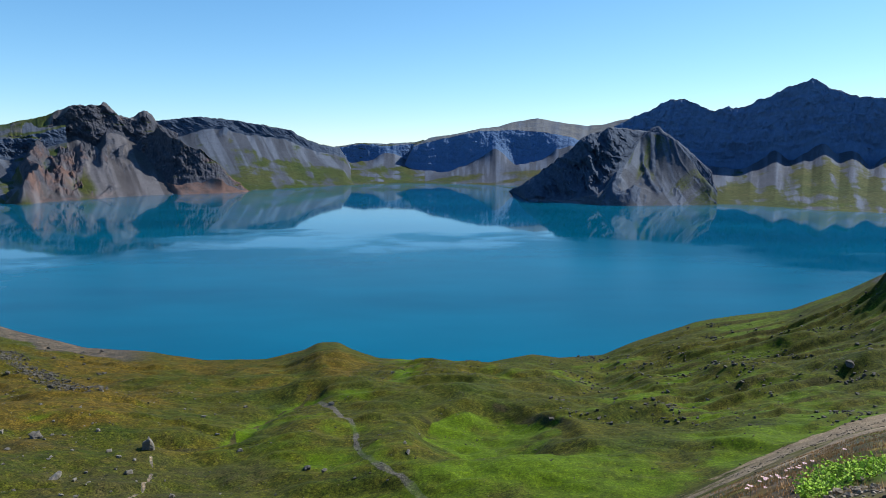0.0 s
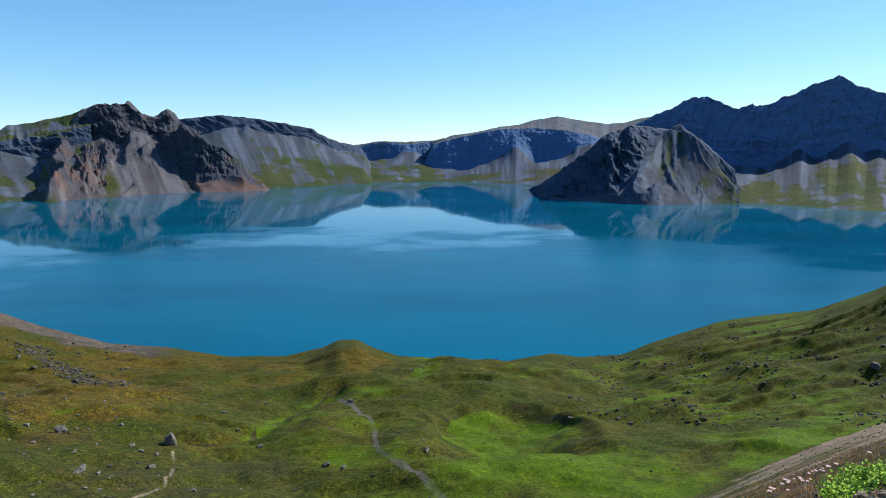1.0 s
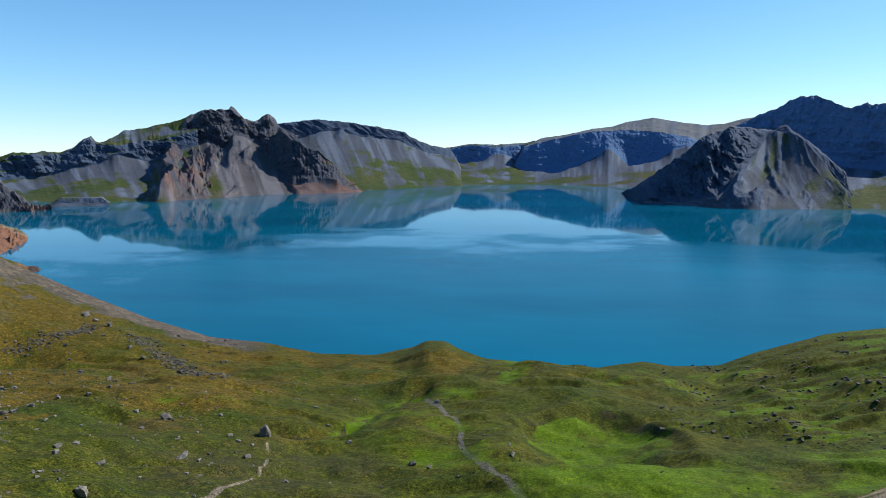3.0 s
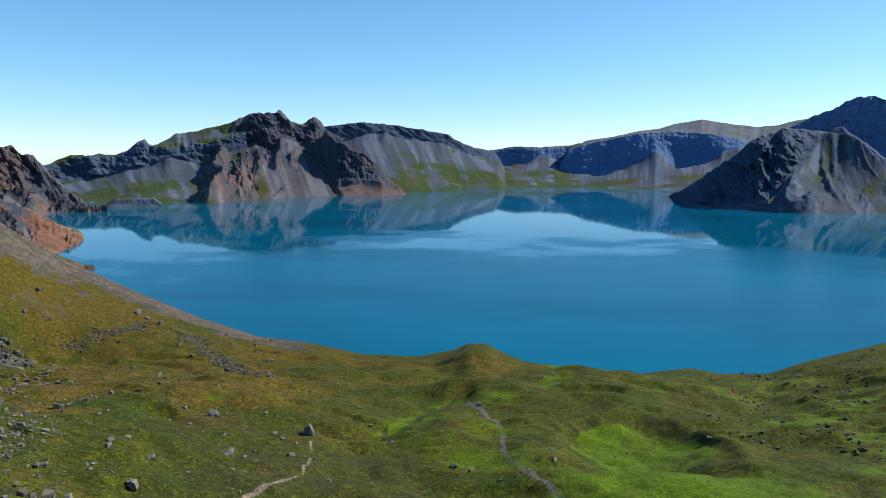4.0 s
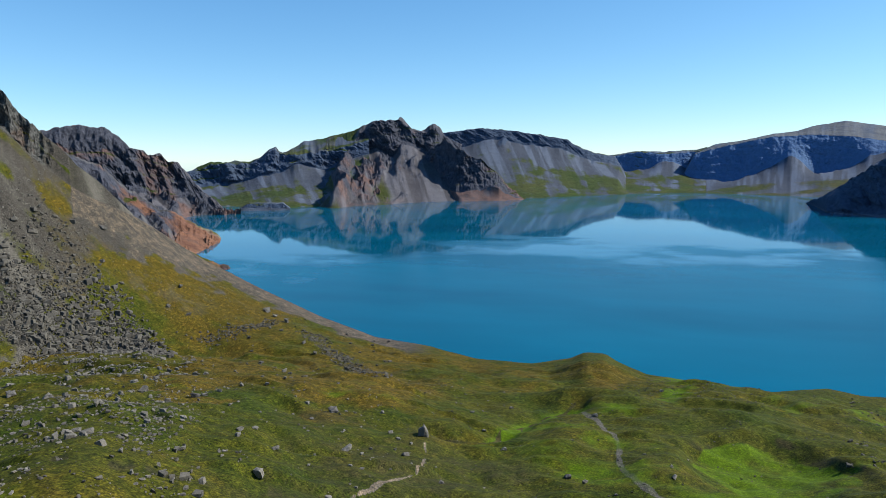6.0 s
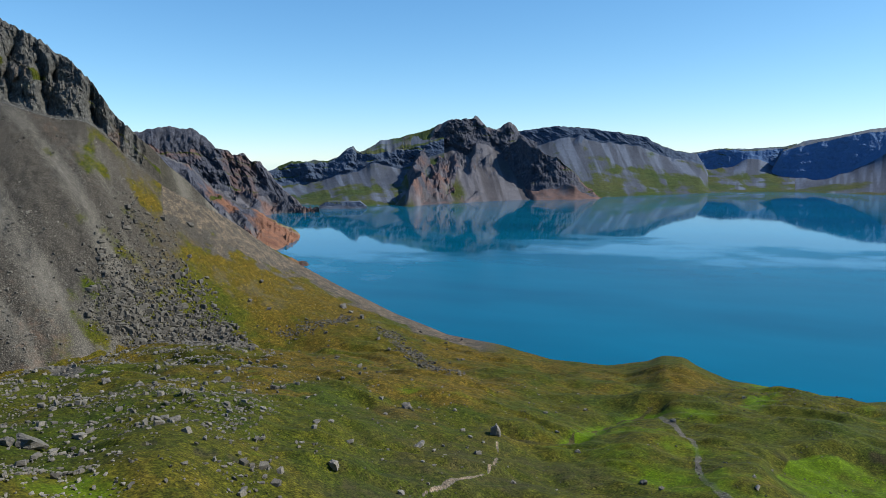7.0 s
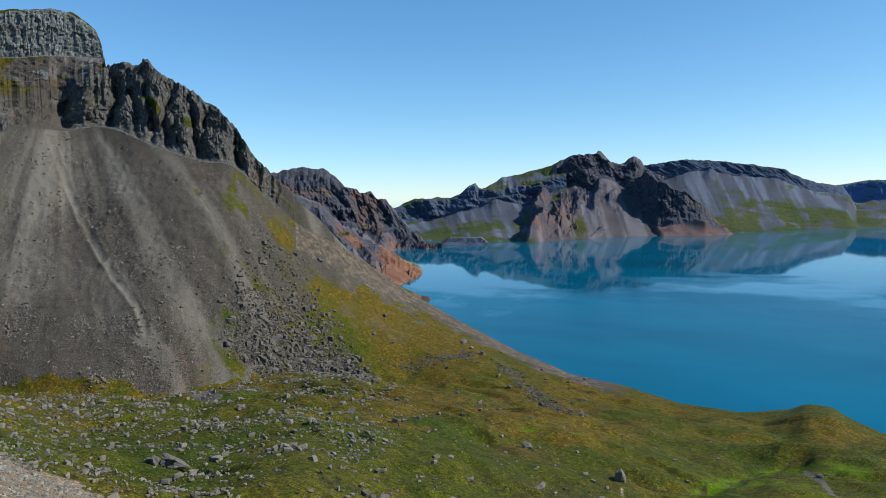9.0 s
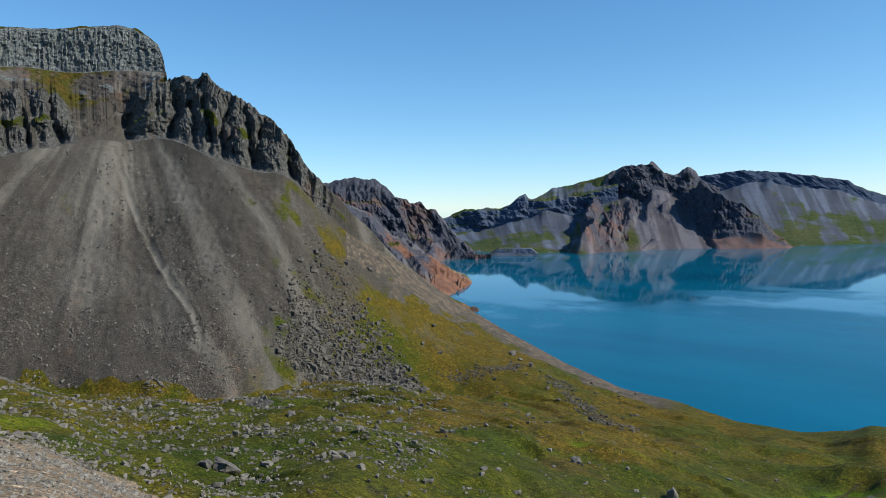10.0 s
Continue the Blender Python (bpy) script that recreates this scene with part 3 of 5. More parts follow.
    dry = dry * (1 - 0.8 * stony) * (1 - debris) * (1 - crag) * (1 - wear)
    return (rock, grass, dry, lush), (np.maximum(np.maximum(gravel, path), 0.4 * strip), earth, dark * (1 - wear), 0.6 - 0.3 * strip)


ground()


# ---- the near mountain ----
def billow(x, y, seed=0, octaves=3, gain=0.5):
    """Rounded buttresses with narrow clefts between them."""
    total, amp, norm = 0.0, 1.0, 0.0
    for k in range(octaves):
        total = total + amp * np.sqrt(np.abs(vnoise(x * 2**k + 3.1 * k, y * 2**k + 7.7 * k, seed + k)))
        norm += amp
        amp *= gain
    return total / norm


GAPS = ((68.1, 1.75), (72.35, 0.22))      # scree chutes through the lower cliffs
CLEFTS = ((65.9, 0.5, 30), (63.1, 0.4, 26), (61.7, 0.25, 12), (60.6, 0.22, 12), (59.0, 0.25, 14), (57.4, 0.4, 20), (56.0, 0.2, 8), (54.2, 0.35, 20), (70.9, 0.3, 14), (71.9, 0.35, 26), (73.6, 0.3, 18))
CHANNEL = [(67.1, 706), (66.2, 650), (65.25, 602), (64.3, 570), (63.6, 548), (62.6, 526), (61.9, 510), (61.4, 492)]      # a levee-edged run-out on the scree


def fan(az, x, y):
    """Run-out lines that spread from the chute between the cliffs: an angle, drawn out down the slope."""
    r = np.hypot(x, y)
    return np.degrees(np.arctan2(np.radians(az - 66.0) * r, np.maximum(830.0 - r, 1.0)))


def scree_relief(az, x, y, z):
    a = fan(az, x, y)
    return (1.7 * fbm(a / 8, z / 500, 71, 4) + 0.9 * ridged(a / 3.5, z / 400, 73, 2)) * step(47, 54, az) + 0.6 * fbm(x / 5, y / 5, 75, 3) + 1.0 * fbm(x / 16, y / 16, 77, 3)


def mountain_slope(az, r):
    """The long scree slope under the near cliffs."""
    toe_r, toe_z, top_r, top_z = slope_ends(az)
    f = (r - toe_r + 6) / (top_r - toe_r + 6)
    z = toe_z - 3 + (top_z - toe_z + 3) * np.clip(f, 0, 1) ** 1.05
    x, y = polar(az, r)
    run = along_way(x, y, CHANNEL)
    z = z + np.sin(np.pi * np.clip(f, 0, 1)) ** 0.5 * (scree_relief(az, x, y, z) + 0.8 * np.exp(-((run - 3.2) / 1.2) ** 2) - 0.8 * np.exp(-(run / 2.2) ** 2))
    own = step(45.5, 50, az) * step(0.02, 0.2, f)
    return z * own + (1 - own) * (valley(az, r, False)[0] - 0.25), f


def near_mountain():
    az = np.arange(44, 88, 0.085)
    parts = [(0, 1, 190), (1, 2, 150), (2, 3, 100), (3, 4, 8)]
    u = np.concatenate([np.linspace(a, b, n, endpoint=False) for a, b, n in parts] + [[4.0]])
    A, U = np.meshgrid(az, u)
    toe_r, toe_z, foot_r, foot_z = slope_ends(A)
    low = A < 46
    top_r = np.where(low, foot_r + 3, table(RIDGE, A, 1))
    top_z = np.where(low, foot_z - 1, height_at(top_r, table(RIDGE, A, 2)))
    up_r = np.maximum(table(UPPER, A, 1), top_r + 8)
    up_z = height_at(up_r, table(UPPER, A, 2))
    steep = step(50, 53, A)
    top_z = top_z + (1.2 * fbm(A * 1.3, 0 * A, 51, 4) + 1.4 * fbm(A * 5, 0 * A, 52, 3)) * steep
    up_z = up_z + 1.0 * fbm(A * 1.6, 0 * A, 57, 4) * step(62, 64, A)
    wall_r = up_r - 26
    wall_z = np.maximum(height_at(wall_r, np.interp(A, *zip(*WALL_FOOT))), top_z + 1)
    walled = A > 63.2
    k = np.clip(U.astype(int), 0, 3)
    f = U - k
    knots_r = [toe_r - 6, foot_r, top_r, up_r, up_r + 160]
    r = np.choose(k, [a + (b - a) * f for a, b in zip(knots_r, knots_r[1:])])
    g = np.clip((f - 0.6) / 0.4, 0, 1)
    r = np.where((k == 2) & walled, np.where(f < 0.6, top_r + (wall_r - top_r) * f / 0.6, wall_r + (up_r - wall_r) * g), r)
    slope_z, _ = mountain_slope(A, r)
    # the lower cliffs rise in two steps with a ledge; above them a broken slope and the upper wall
    ledge = 0.45 + 0.12 * fbm(A * 0.5, 0 * A, 58, 2)
    rise = 0.5 * step(0.0, 0.42, f) + 0.5 * step(ledge, 1.0, f)
    gap = np.zeros_like(A)
    for c, w in GAPS:
        gap = np.maximum(gap, np.exp(-((A - c - 0.6 * (f - 0.5) * (k == 1)) / w) ** 4))
    rise = rise * (1 - gap) + f * gap
    wall = np.where(f < 0.6, top_z + (wall_z - top_z) * (f / 0.6) ** 1.1, wall_z + (up_z - wall_z) * (0.84 * np.clip(g / 0.55, 0, 1) + 0.16 * np.clip((g - 0.55) / 0.45, 0, 1)))
    z = np.choose(k, [slope_z, foot_z + (top_z - foot_z) * np.where(A > 50, rise, f), np.where(walled, wall, top_z + (up_z - top_z) * f), up_z - 60 * f])
    arc = A * 12.0                      # about metres along the face
    cliff = np.where(k == 1, step(0.0, 0.18, f), np.where(k == 2, 1 - step(0.0, 0.3, f), 0)) * steep * (1 - gap)
    upper = np.where(k == 2, step(0.56, 0.64, f), np.where(k == 3, 1.0 - f, 0)) * step(62.6, 63.3, A)
    broken = np.where(k == 2, step(0.0, 0.15, f) * (1 - step(0.5, 0.62, f)), 0) * step(61, 63, A)
    sway = arc + 5 * fbm(z / 30, arc / 50, 63, 3)
    stout = billow(sway / 40 + z / 500, z / 160, 61, 2) * 22 + (1.5 * ridged(sway / 15 + z / 300, z / 70, 64, 3, 0.6) - 0.3) * 9 + 3 * fbm(arc / 11, z / 9, 65, 4, 0.6)
    cols = stout + 3.6 * ridged(sway / 4.6, z / 45, 67, 2) + 1.3 * fbm(arc / 4.5, z / 5, 66, 5, 0.6)
    cleft = np.zeros_like(A)
    for c, w, deep in CLEFTS:
        cleft = np.maximum(cleft, deep * np.exp(-(np.abs(A - c - 0.5 * fbm(z / 40, 0 * z + c, 62, 3)) / w) ** 1.5))
    r = r - cliff * (cols - 19 - cleft * np.where(k == 1, 1 - 0.8 * step(0.55, 0.95, f), 0.2))
    fine = billow(arc / 26 + z / 300, z / 120, 161, 2, 0.6) * 5 + ridged(arc / 3.4, z / 22, 163, 2) * 3.0 + 1.6 * fbm(arc / 4, z / 4, 166, 5, 0.65)
    r = r - upper * (fine - 4) * np.where(k == 2, 1 - step(0.9, 1.0, f), 0)
    z = z + np.where(k == 1, np.sin(np.pi * f), 0) * steep * 3.0 * fbm(arc / 9, z / 6, 68, 5, 0.6)
    lumps = ridged(arc / 22, z / 32, 171, 4)
    r = r - broken * (9 * (lumps - 0.5) + 3 * fbm(arc / 6, z / 6, 173, 4))
    x, y = polar(A, r)
    n1 = np.where(k == 0, fbm(x / 40, y / 40, 81, 4), fbm(arc / 34, z / 26, 81, 4))
    n2 = np.where(k == 0, fbm(x / 12, y / 12, 84, 4), fbm(arc / 10, z / 8, 84, 4))
    chute = 0.8 * fbm(fan(A, x, y) / 3.5, z / 170, 71, 5) + 0.5 * fbm(x / 60, y / 60, 72, 3)
    chute2 = fbm(fan(A, x, y) / 9 + 40, z / 300, 79, 5)
    rock = np.clip(np.where(k == 1, 1.0, 0) * steep * (1 - gap) + np.where((upper > 0.3) & (k == 2), 0.9, 0) + 0.9 * broken * step(0.62, 0.8, lumps + 0.1 * n2), 0, 1)
    green = np.interp(A, [44, 46, 48, 51, 54, 57, 100], [1.0, 0.85, 0.45, 0.2, 0.03, -0.06, -0.08])
    meadow = 1 - step(-0.12, 0.12, f - green + (0.10 * n1 + 0.10 * n2) * (1 - 0.7 * step(53, 57, A)))
    sparse = np.interp(A, [44, 47, 50, 53, 56, 60], [0.85, 0.6, 0.42, 0.28, 0.05, -0.35]) + 0.3 * n1 + 0.42 * n2
    run = along_way(x, y, CHANNEL)
    debris = np.maximum(1 - step(3.5, 9.0, along_way(x, y, DEBRIS) + 2.5 * n2), 1 - step(1.8, 3.6, run + 0.8 * n2))
    grass = np.choose(k, [np.clip(np.maximum(meadow, sparse), 0, 1) * (1 - debris), np.where(A < 50, 0.35, np.clip(0.75 * np.exp(-((f - ledge) / 0.06) ** 2) + 0.3 * n2, 0, 1) * (1 - gap)),
                          np.clip(0.28 + 0.6 * n1 + 0.3 * n2, 0, 1) * (1 - 0.95 * (upper > 0.3)) * (1 - 0.8 * step(0.7, 0.85, lumps)) + 0.8 * step(0.86, 0.95, f) * step(-0.1, 0.3, n2), 0.6 + 0 * f])
    strip = np.where((k == 0) & (A < 50), step(0.68, 0.8, f + 0.05 * n2), 0)
    grass = grass * (1 - strip)
    dry = np.clip(np.where(grass > 0.3, 0.12 + 0.35 * n1 + 0.35 * n2, 0), 0, 1) * (1 - debris) * np.where(k == 1, 0.3, 1) * (1 - 0.75 * step(50, 57, A) * (k == 0))
    dry = np.clip(dry + 0.3 * (1 - step(50, 54, A)) * (k == 0) * (1 - strip), 0, 1)
    (_, g_grass, g_dry, g_lush), _ = ground_cover(A, r, x, y, z, 0 * x - 9, np.where(k == 0, f, 1.2))
    like = 1 - step(45.5, 50, A)
    grass, dry = grass + (g_grass - grass) * like, dry + (g_dry - dry) * like
    lush = np.where(k == 0, g_lush * np.maximum(like, meadow) * (1 - debris), 0)
    rock = np.where(k == 0, rock * 0, rock)
    streak = np.clip(0.3 + 0.45 * chute + 0.28 * step(61, 65, A) * (1 - step(70, 74, A)) * step(0.15, 0.5, np.where(k == 0, f, 0)) + 0.5 * np.where(k == 0, debris, 0), 0, 1) * (1 - strip) + 0.3 * strip
    pale = 0.4 * strip
    red = np.where(rock > 0.5, np.clip(0.05 + 0.4 * fbm(arc / 18, z / 30, 88, 3), 0, 0.45) * (k == 1), np.where(k == 2, np.clip(0.15 + 0.7 * n1, 0, 0.7) * (1 - (upper > 0.3)), np.where(k == 0, np.clip(0.02 + 0.3 * chute2, 0, 0.3) * (1 - meadow), 0)))
    ob = new("mountain")
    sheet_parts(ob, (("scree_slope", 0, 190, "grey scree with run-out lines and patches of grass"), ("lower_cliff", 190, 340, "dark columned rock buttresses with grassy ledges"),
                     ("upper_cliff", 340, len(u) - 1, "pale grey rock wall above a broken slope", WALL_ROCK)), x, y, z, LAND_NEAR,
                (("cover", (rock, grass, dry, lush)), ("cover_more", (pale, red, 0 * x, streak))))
    return tagged(ob, "steep grey scree mountain under dark columned cliffs with a grassy foot", "mountain")


near_mountain()


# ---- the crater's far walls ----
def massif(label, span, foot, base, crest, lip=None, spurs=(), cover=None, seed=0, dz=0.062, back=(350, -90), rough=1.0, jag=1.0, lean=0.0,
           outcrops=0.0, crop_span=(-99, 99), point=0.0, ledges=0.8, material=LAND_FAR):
    """A mountain: its foot on the lake, the base of its cliffs, their lip and the crest, as tables of azimuth, distance and how high
    it looks. spurs: azimuth at the crest and at the foot, half width, height, how rocky, from and to which part of the height."""
    az = np.arange(span[0], span[1], dz)
    parts = [(0, 1, 84), (1, 2, 84), (2, 3, 26), (3, 4, 5)]
    u = np.concatenate([np.linspace(a, b, n, endpoint=False) for a, b, n in parts] + [[4.0]])
    A, U = np.meshgrid(az, u)
    k = np.clip(U.astype(int), 0, 3)
    f = U - k
    foot_r = smooth_table(foot, A, 1, 0.5)
    crest_r = table(crest, A, 1)
    crest_z = height_at(crest_r, table(crest, A, 2)) + jag * 5 * fbm(A * 2.6, 0 * A, seed + 9, 5)
    if lip:
        lip_r = np.minimum(table(lip, A, 1), crest_r - 12)
        lip_z = np.minimum(height_at(lip_r, table(lip, A, 2)) + jag * 8 * fbm(A * 3, 0 * A, seed + 13, 4), crest_z - 1)
    else:
        lip_r, lip_z = crest_r - 12, crest_z - 3
    base_r = np.minimum(table(base, A, 1), lip_r - 5)
    # the cones of scree are sharp at the cliffs and flow together lower down
    sharp, even = smooth_table(base, A, 2, 0.5), smooth_table(base, A, 2, 3.5)
    low_el = even + (sharp - even) * np.where(k == 0, f, 1.0) ** 4
    base_z = np.minimum(height_at(base_r, low_el) + 8 * fbm(A * 0.9, 0 * A, seed + 71, 5) * np.where(k == 0, f, 1.0) ** 7, lip_z - 2)
    r = np.choose(k, [foot_r + (base_r - foot_r) * f, base_r + (lip_r - base_r) * f, lip_r + (crest_r - lip_r) * f, crest_r + back[0] * f])
    z = np.choose(k, [-6 + (np.maximum(base_z, -2) + 6) * f ** 1.25, base_z + (lip_z - base_z) * f, lip_z + (crest_z - lip_z) * f, crest_z + back[1] * f])
    arc = A * 52.0
    body = np.where(k == 0, np.sin(np.pi * np.clip(f, 0, 1)) ** 0.7, 0)
    rocky = np.where(k == 1, 0.97, 0)
    whole = np.clip(np.where(k == 0, f * 0.62, np.where(k == 1, 0.62 + 0.38 * f, 1)), 0, 1)
    for a_top, a_foot, half, high, stone, u0, u1 in spurs:
        centre = a_foot + (a_top - a_foot) * whole + 0.5 * fbm(whole * 5, 0 * A + a_top, seed + 31, 4)
        wide = half * (1.25 - 0.6 * whole)
        d = np.clip(1 - np.abs(A - centre) / wide, 0, 1)
        share = step(u0, u0 + 0.12, whole) * (1 - step(u1 - 0.1, u1, whole))
        z = z + np.where(k < 2, high * d * share * (1 - whole ** 2), 0)
        rocky = np.maximum(rocky, stone * step(0.2, 0.55, d + 0.45 * fbm(A * 2.4, whole * 9, seed + 41, 4)) * share * (k < 2))
    if outcrops:
        crop = ridged((A - lean * whole) * 1.3, whole * 3.2, seed + 61, 4)
        crop = step(0.66 - 0.12 * outcrops, 0.76 - 0.12 * outcrops, crop + 0.14 * fbm(A * 5, whole * 22, seed + 65, 4)) * step(0.06, 0.2, whole) * (k == 0)
        crop = crop * step(crop_span[0], crop_span[0] + 1, A) * (1 - step(crop_span[1] - 1, crop_span[1], A))
        z = z + 9 * outcrops * crop * (1 + 0.9 * fbm(A * 9, whole * 40, seed + 67, 4))
        rocky = np.maximum(rocky, 0.97 * crop)
    ribs = fbm((A - lean * whole) * 2.2, whole * 1.5, seed + 11, 5)
    gully = ridged((A - lean * whole) * 1.2, whole * 0.8, seed + 17, 4)
    z = z + body * rough * (2.2 * (gully - 0.5) * step(0.1, 0.5, f) + 2.5 * fbm(arc / 90, r / 90, seed + 15, 5))
    # buttresses, clefts and level beds in the rock
    tall = np.clip(0.4 * (lip_z - base_z), 5, 60) * rough
    swing = (arc - lean * 52 * whole)
    crag = (ridged(swing / 170, z / 420, seed + 21, 2) - 0.5) * 1.1 + (billow(swing / 70 + z / 500, z / 300, seed + 23, 3, 0.55) - 0.55) * 1.0 + 0.28 * fbm(swing / 26, z / 34, seed + 27, 5, 0.6)
    beds = ((z + 26 * fbm(arc / 220, z / 300, seed + 33, 4)) / 44.0) % 1.0
    shelf = step(0.72, 1.0, beds)
    push = np.where(k == 1, step(0, 0.25, f), np.where(k == 2, 1 - 0.6 * f, np.where(k == 3, 0.4, 0)))
    r = r - push * tall * crag
    r = r + np.where(k == 1, step(0, 0.2, f) * (1 - step(0.85, 1.0, f)), 0) * np.minimum(tall * 0.35, 10) * (shelf - beds)
    z = z + np.minimum(rocky, body) * rough * (14 * (billow(swing / 45, z / 90, seed + 29, 4, 0.6) - 0.5) + 5 * fbm(arc / 16, z / 14, seed + 25, 4))
    z = z + np.where(k == 1, 1.0, 0) * np.sin(np.pi * f) * 4 * fbm(arc / 22, r / 22, seed + 26, 4)
    if point:
        z = (z + 6) * step(span[0], span[0] + point, A) ** 0.7 - 6
    x, y = polar(A, r)
    n1, n2 = fbm(x / 260, y / 260, seed + 51, 4), fbm(x / 80, y / 80, seed + 55, 4)
    masks = dict(rock=rocky, grass=np.where(k >= 2, 0.3 + 0.4 * n2, 0), dry=0 * x, lush=0 * x, pale=0 * x, red=0 * x)
    if cover:
        masks.update(cover(A, whole, k, n1, n2, rocky, masks))
    masks["grass"] = np.maximum(masks["grass"], np.where((k == 1) & (shelf > 0.4), ledges * np.clip(0.35 + 0.6 * n2, 0, 1), 0))
    ob = new("mountain")
    sheet_parts(ob, (("scree_slope", 0, 84, ""), ("cliff", 84, 168, ""), ("crest", 168, len(u) - 1, "")), x, y, z, material,
                (("cover", (masks["rock"], masks["grass"], masks["dry"], masks["lush"])), ("cover_more", (masks["pale"], masks["red"], 0 * x, np.clip(0.4 + 0.6 * ribs, 0, 1)))))
    return tagged(ob, label, "mountain", "crater wall")


def green_foot(high, thick=0.5, top=0.3):
    def cover(A, w, k, n1, n2, rocky, m):
        drawn = fbm((A - 3.0 * w) * 1.6, w * 3, 560, 5)
        low = np.clip(thick * (1 - step(high * 0.1, high * 1.1, w + 0.2 * n1)) + 0.3 * n2 + 0.35 * drawn - 0.05, 0, 0.85) * (1 - rocky)
        return dict(grass=np.where(k < 2, low, np.clip(top + 0.4 * n2, 0, 1)), lush=0.35 * low * step(0.1, 0.4, n1))
    return cover


def ash_top(A, w, k, n1, n2, rocky, m):
    low = np.clip(0.6 * (1 - step(0.15, 0.4, w + 0.12 * n1)) + 0.3 * n2, 0, 1) * (1 - rocky)
    beach = (1 - step(0.03, 0.07, w)) * (1 - step(-3.2, -2.2, A))
    return dict(grass=np.where(k < 2, low * (1 - beach), 0), pale=np.maximum(np.where(k >= 2, 0.55 + 0.25 * ridged(A * 1.1, 0 * A, 540, 3) + 0.15 * n2 - 0.1, 0), 0.8 * beach), dry=0.6 * low * (1 - step(-4, -1, A)))


def peak_cover(A, w, k, n1, n2, rocky, m):
    brown = step(26.0, 27.5, A) * (1 - step(30.2, 31.5, A)) * (1 - step(0.5, 0.7, w))
    red = np.clip(0.5 * brown + 0.75 * np.exp(-((A - 26.4) / 1.3) ** 2) * (1 - step(0.06, 0.16, w)) + 0.35 * n2, 0, 0.8)
    red = np.maximum(red, np.where(k == 2, 0.45 * np.exp(-((A - 26.6) / 0.7) ** 2) + 0.4 * np.exp(-((A - 23.8) / 0.4) ** 2), 0))
    meadow = 0.6 * step(30.0, 31, A) + 0.6 * np.exp(-((A - 26.8) / 1.0) ** 2) * (1 - step(0.25, 0.42, w)) + 0.35 * brown
    grass = np.clip(meadow + 0.35 * n1, 0, 0.75) * (1 - rocky) * (1 - step(0.45, 0.6, w))
    return dict(red=red * (0.5 + 0.5 * rocky), grass=np.where(k < 2, grass, np.clip(0.75 * step(28.3, 29.3, A) + 0.3 * n2, 0, 1)))


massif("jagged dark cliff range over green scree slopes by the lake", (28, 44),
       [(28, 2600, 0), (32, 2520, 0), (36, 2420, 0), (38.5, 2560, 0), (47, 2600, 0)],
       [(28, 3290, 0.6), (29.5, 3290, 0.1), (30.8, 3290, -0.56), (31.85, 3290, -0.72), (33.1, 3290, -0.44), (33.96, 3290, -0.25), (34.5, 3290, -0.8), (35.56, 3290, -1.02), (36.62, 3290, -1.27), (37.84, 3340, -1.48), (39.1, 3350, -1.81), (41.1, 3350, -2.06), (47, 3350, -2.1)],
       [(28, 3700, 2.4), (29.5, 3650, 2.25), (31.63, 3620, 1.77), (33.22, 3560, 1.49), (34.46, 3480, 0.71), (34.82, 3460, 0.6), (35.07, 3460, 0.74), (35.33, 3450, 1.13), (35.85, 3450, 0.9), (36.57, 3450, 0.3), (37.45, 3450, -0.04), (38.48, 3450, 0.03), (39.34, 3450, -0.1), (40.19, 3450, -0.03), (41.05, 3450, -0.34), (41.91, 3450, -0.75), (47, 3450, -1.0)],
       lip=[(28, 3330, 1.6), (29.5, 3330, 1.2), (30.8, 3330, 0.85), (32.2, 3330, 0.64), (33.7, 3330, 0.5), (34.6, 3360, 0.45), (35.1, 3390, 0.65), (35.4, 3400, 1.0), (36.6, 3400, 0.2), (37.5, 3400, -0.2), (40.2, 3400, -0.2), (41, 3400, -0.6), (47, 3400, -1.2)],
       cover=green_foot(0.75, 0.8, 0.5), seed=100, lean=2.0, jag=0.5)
massif("low black lava ledge on the green shore", (34.4, 38.3),
       [(34.4, 2395, 0), (36, 2400, 0), (38.3, 2420, 0)],
       [(34.4, 2405, -3.75), (38.3, 2430, -3.6)],
       [(34.4, 2420, -3.7), (34.9, 2430, -3.3), (36.5, 2440, -3.25), (37.5, 2440, -3.2), (38.3, 2440, -3.6)],
       seed=150, jag=0.2, rough=0.12, back=(60, -6))
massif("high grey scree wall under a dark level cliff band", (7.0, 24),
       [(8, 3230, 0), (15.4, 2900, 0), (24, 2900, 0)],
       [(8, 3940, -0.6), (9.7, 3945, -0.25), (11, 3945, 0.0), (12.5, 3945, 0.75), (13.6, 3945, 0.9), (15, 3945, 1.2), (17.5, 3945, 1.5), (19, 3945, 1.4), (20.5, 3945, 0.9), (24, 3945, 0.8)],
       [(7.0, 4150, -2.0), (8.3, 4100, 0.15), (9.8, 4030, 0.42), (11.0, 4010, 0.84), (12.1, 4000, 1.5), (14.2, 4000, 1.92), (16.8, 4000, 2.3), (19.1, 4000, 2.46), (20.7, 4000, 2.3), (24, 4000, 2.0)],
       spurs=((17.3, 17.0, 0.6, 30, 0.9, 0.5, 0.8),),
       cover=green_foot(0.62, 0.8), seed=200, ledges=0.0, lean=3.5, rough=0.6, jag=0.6)
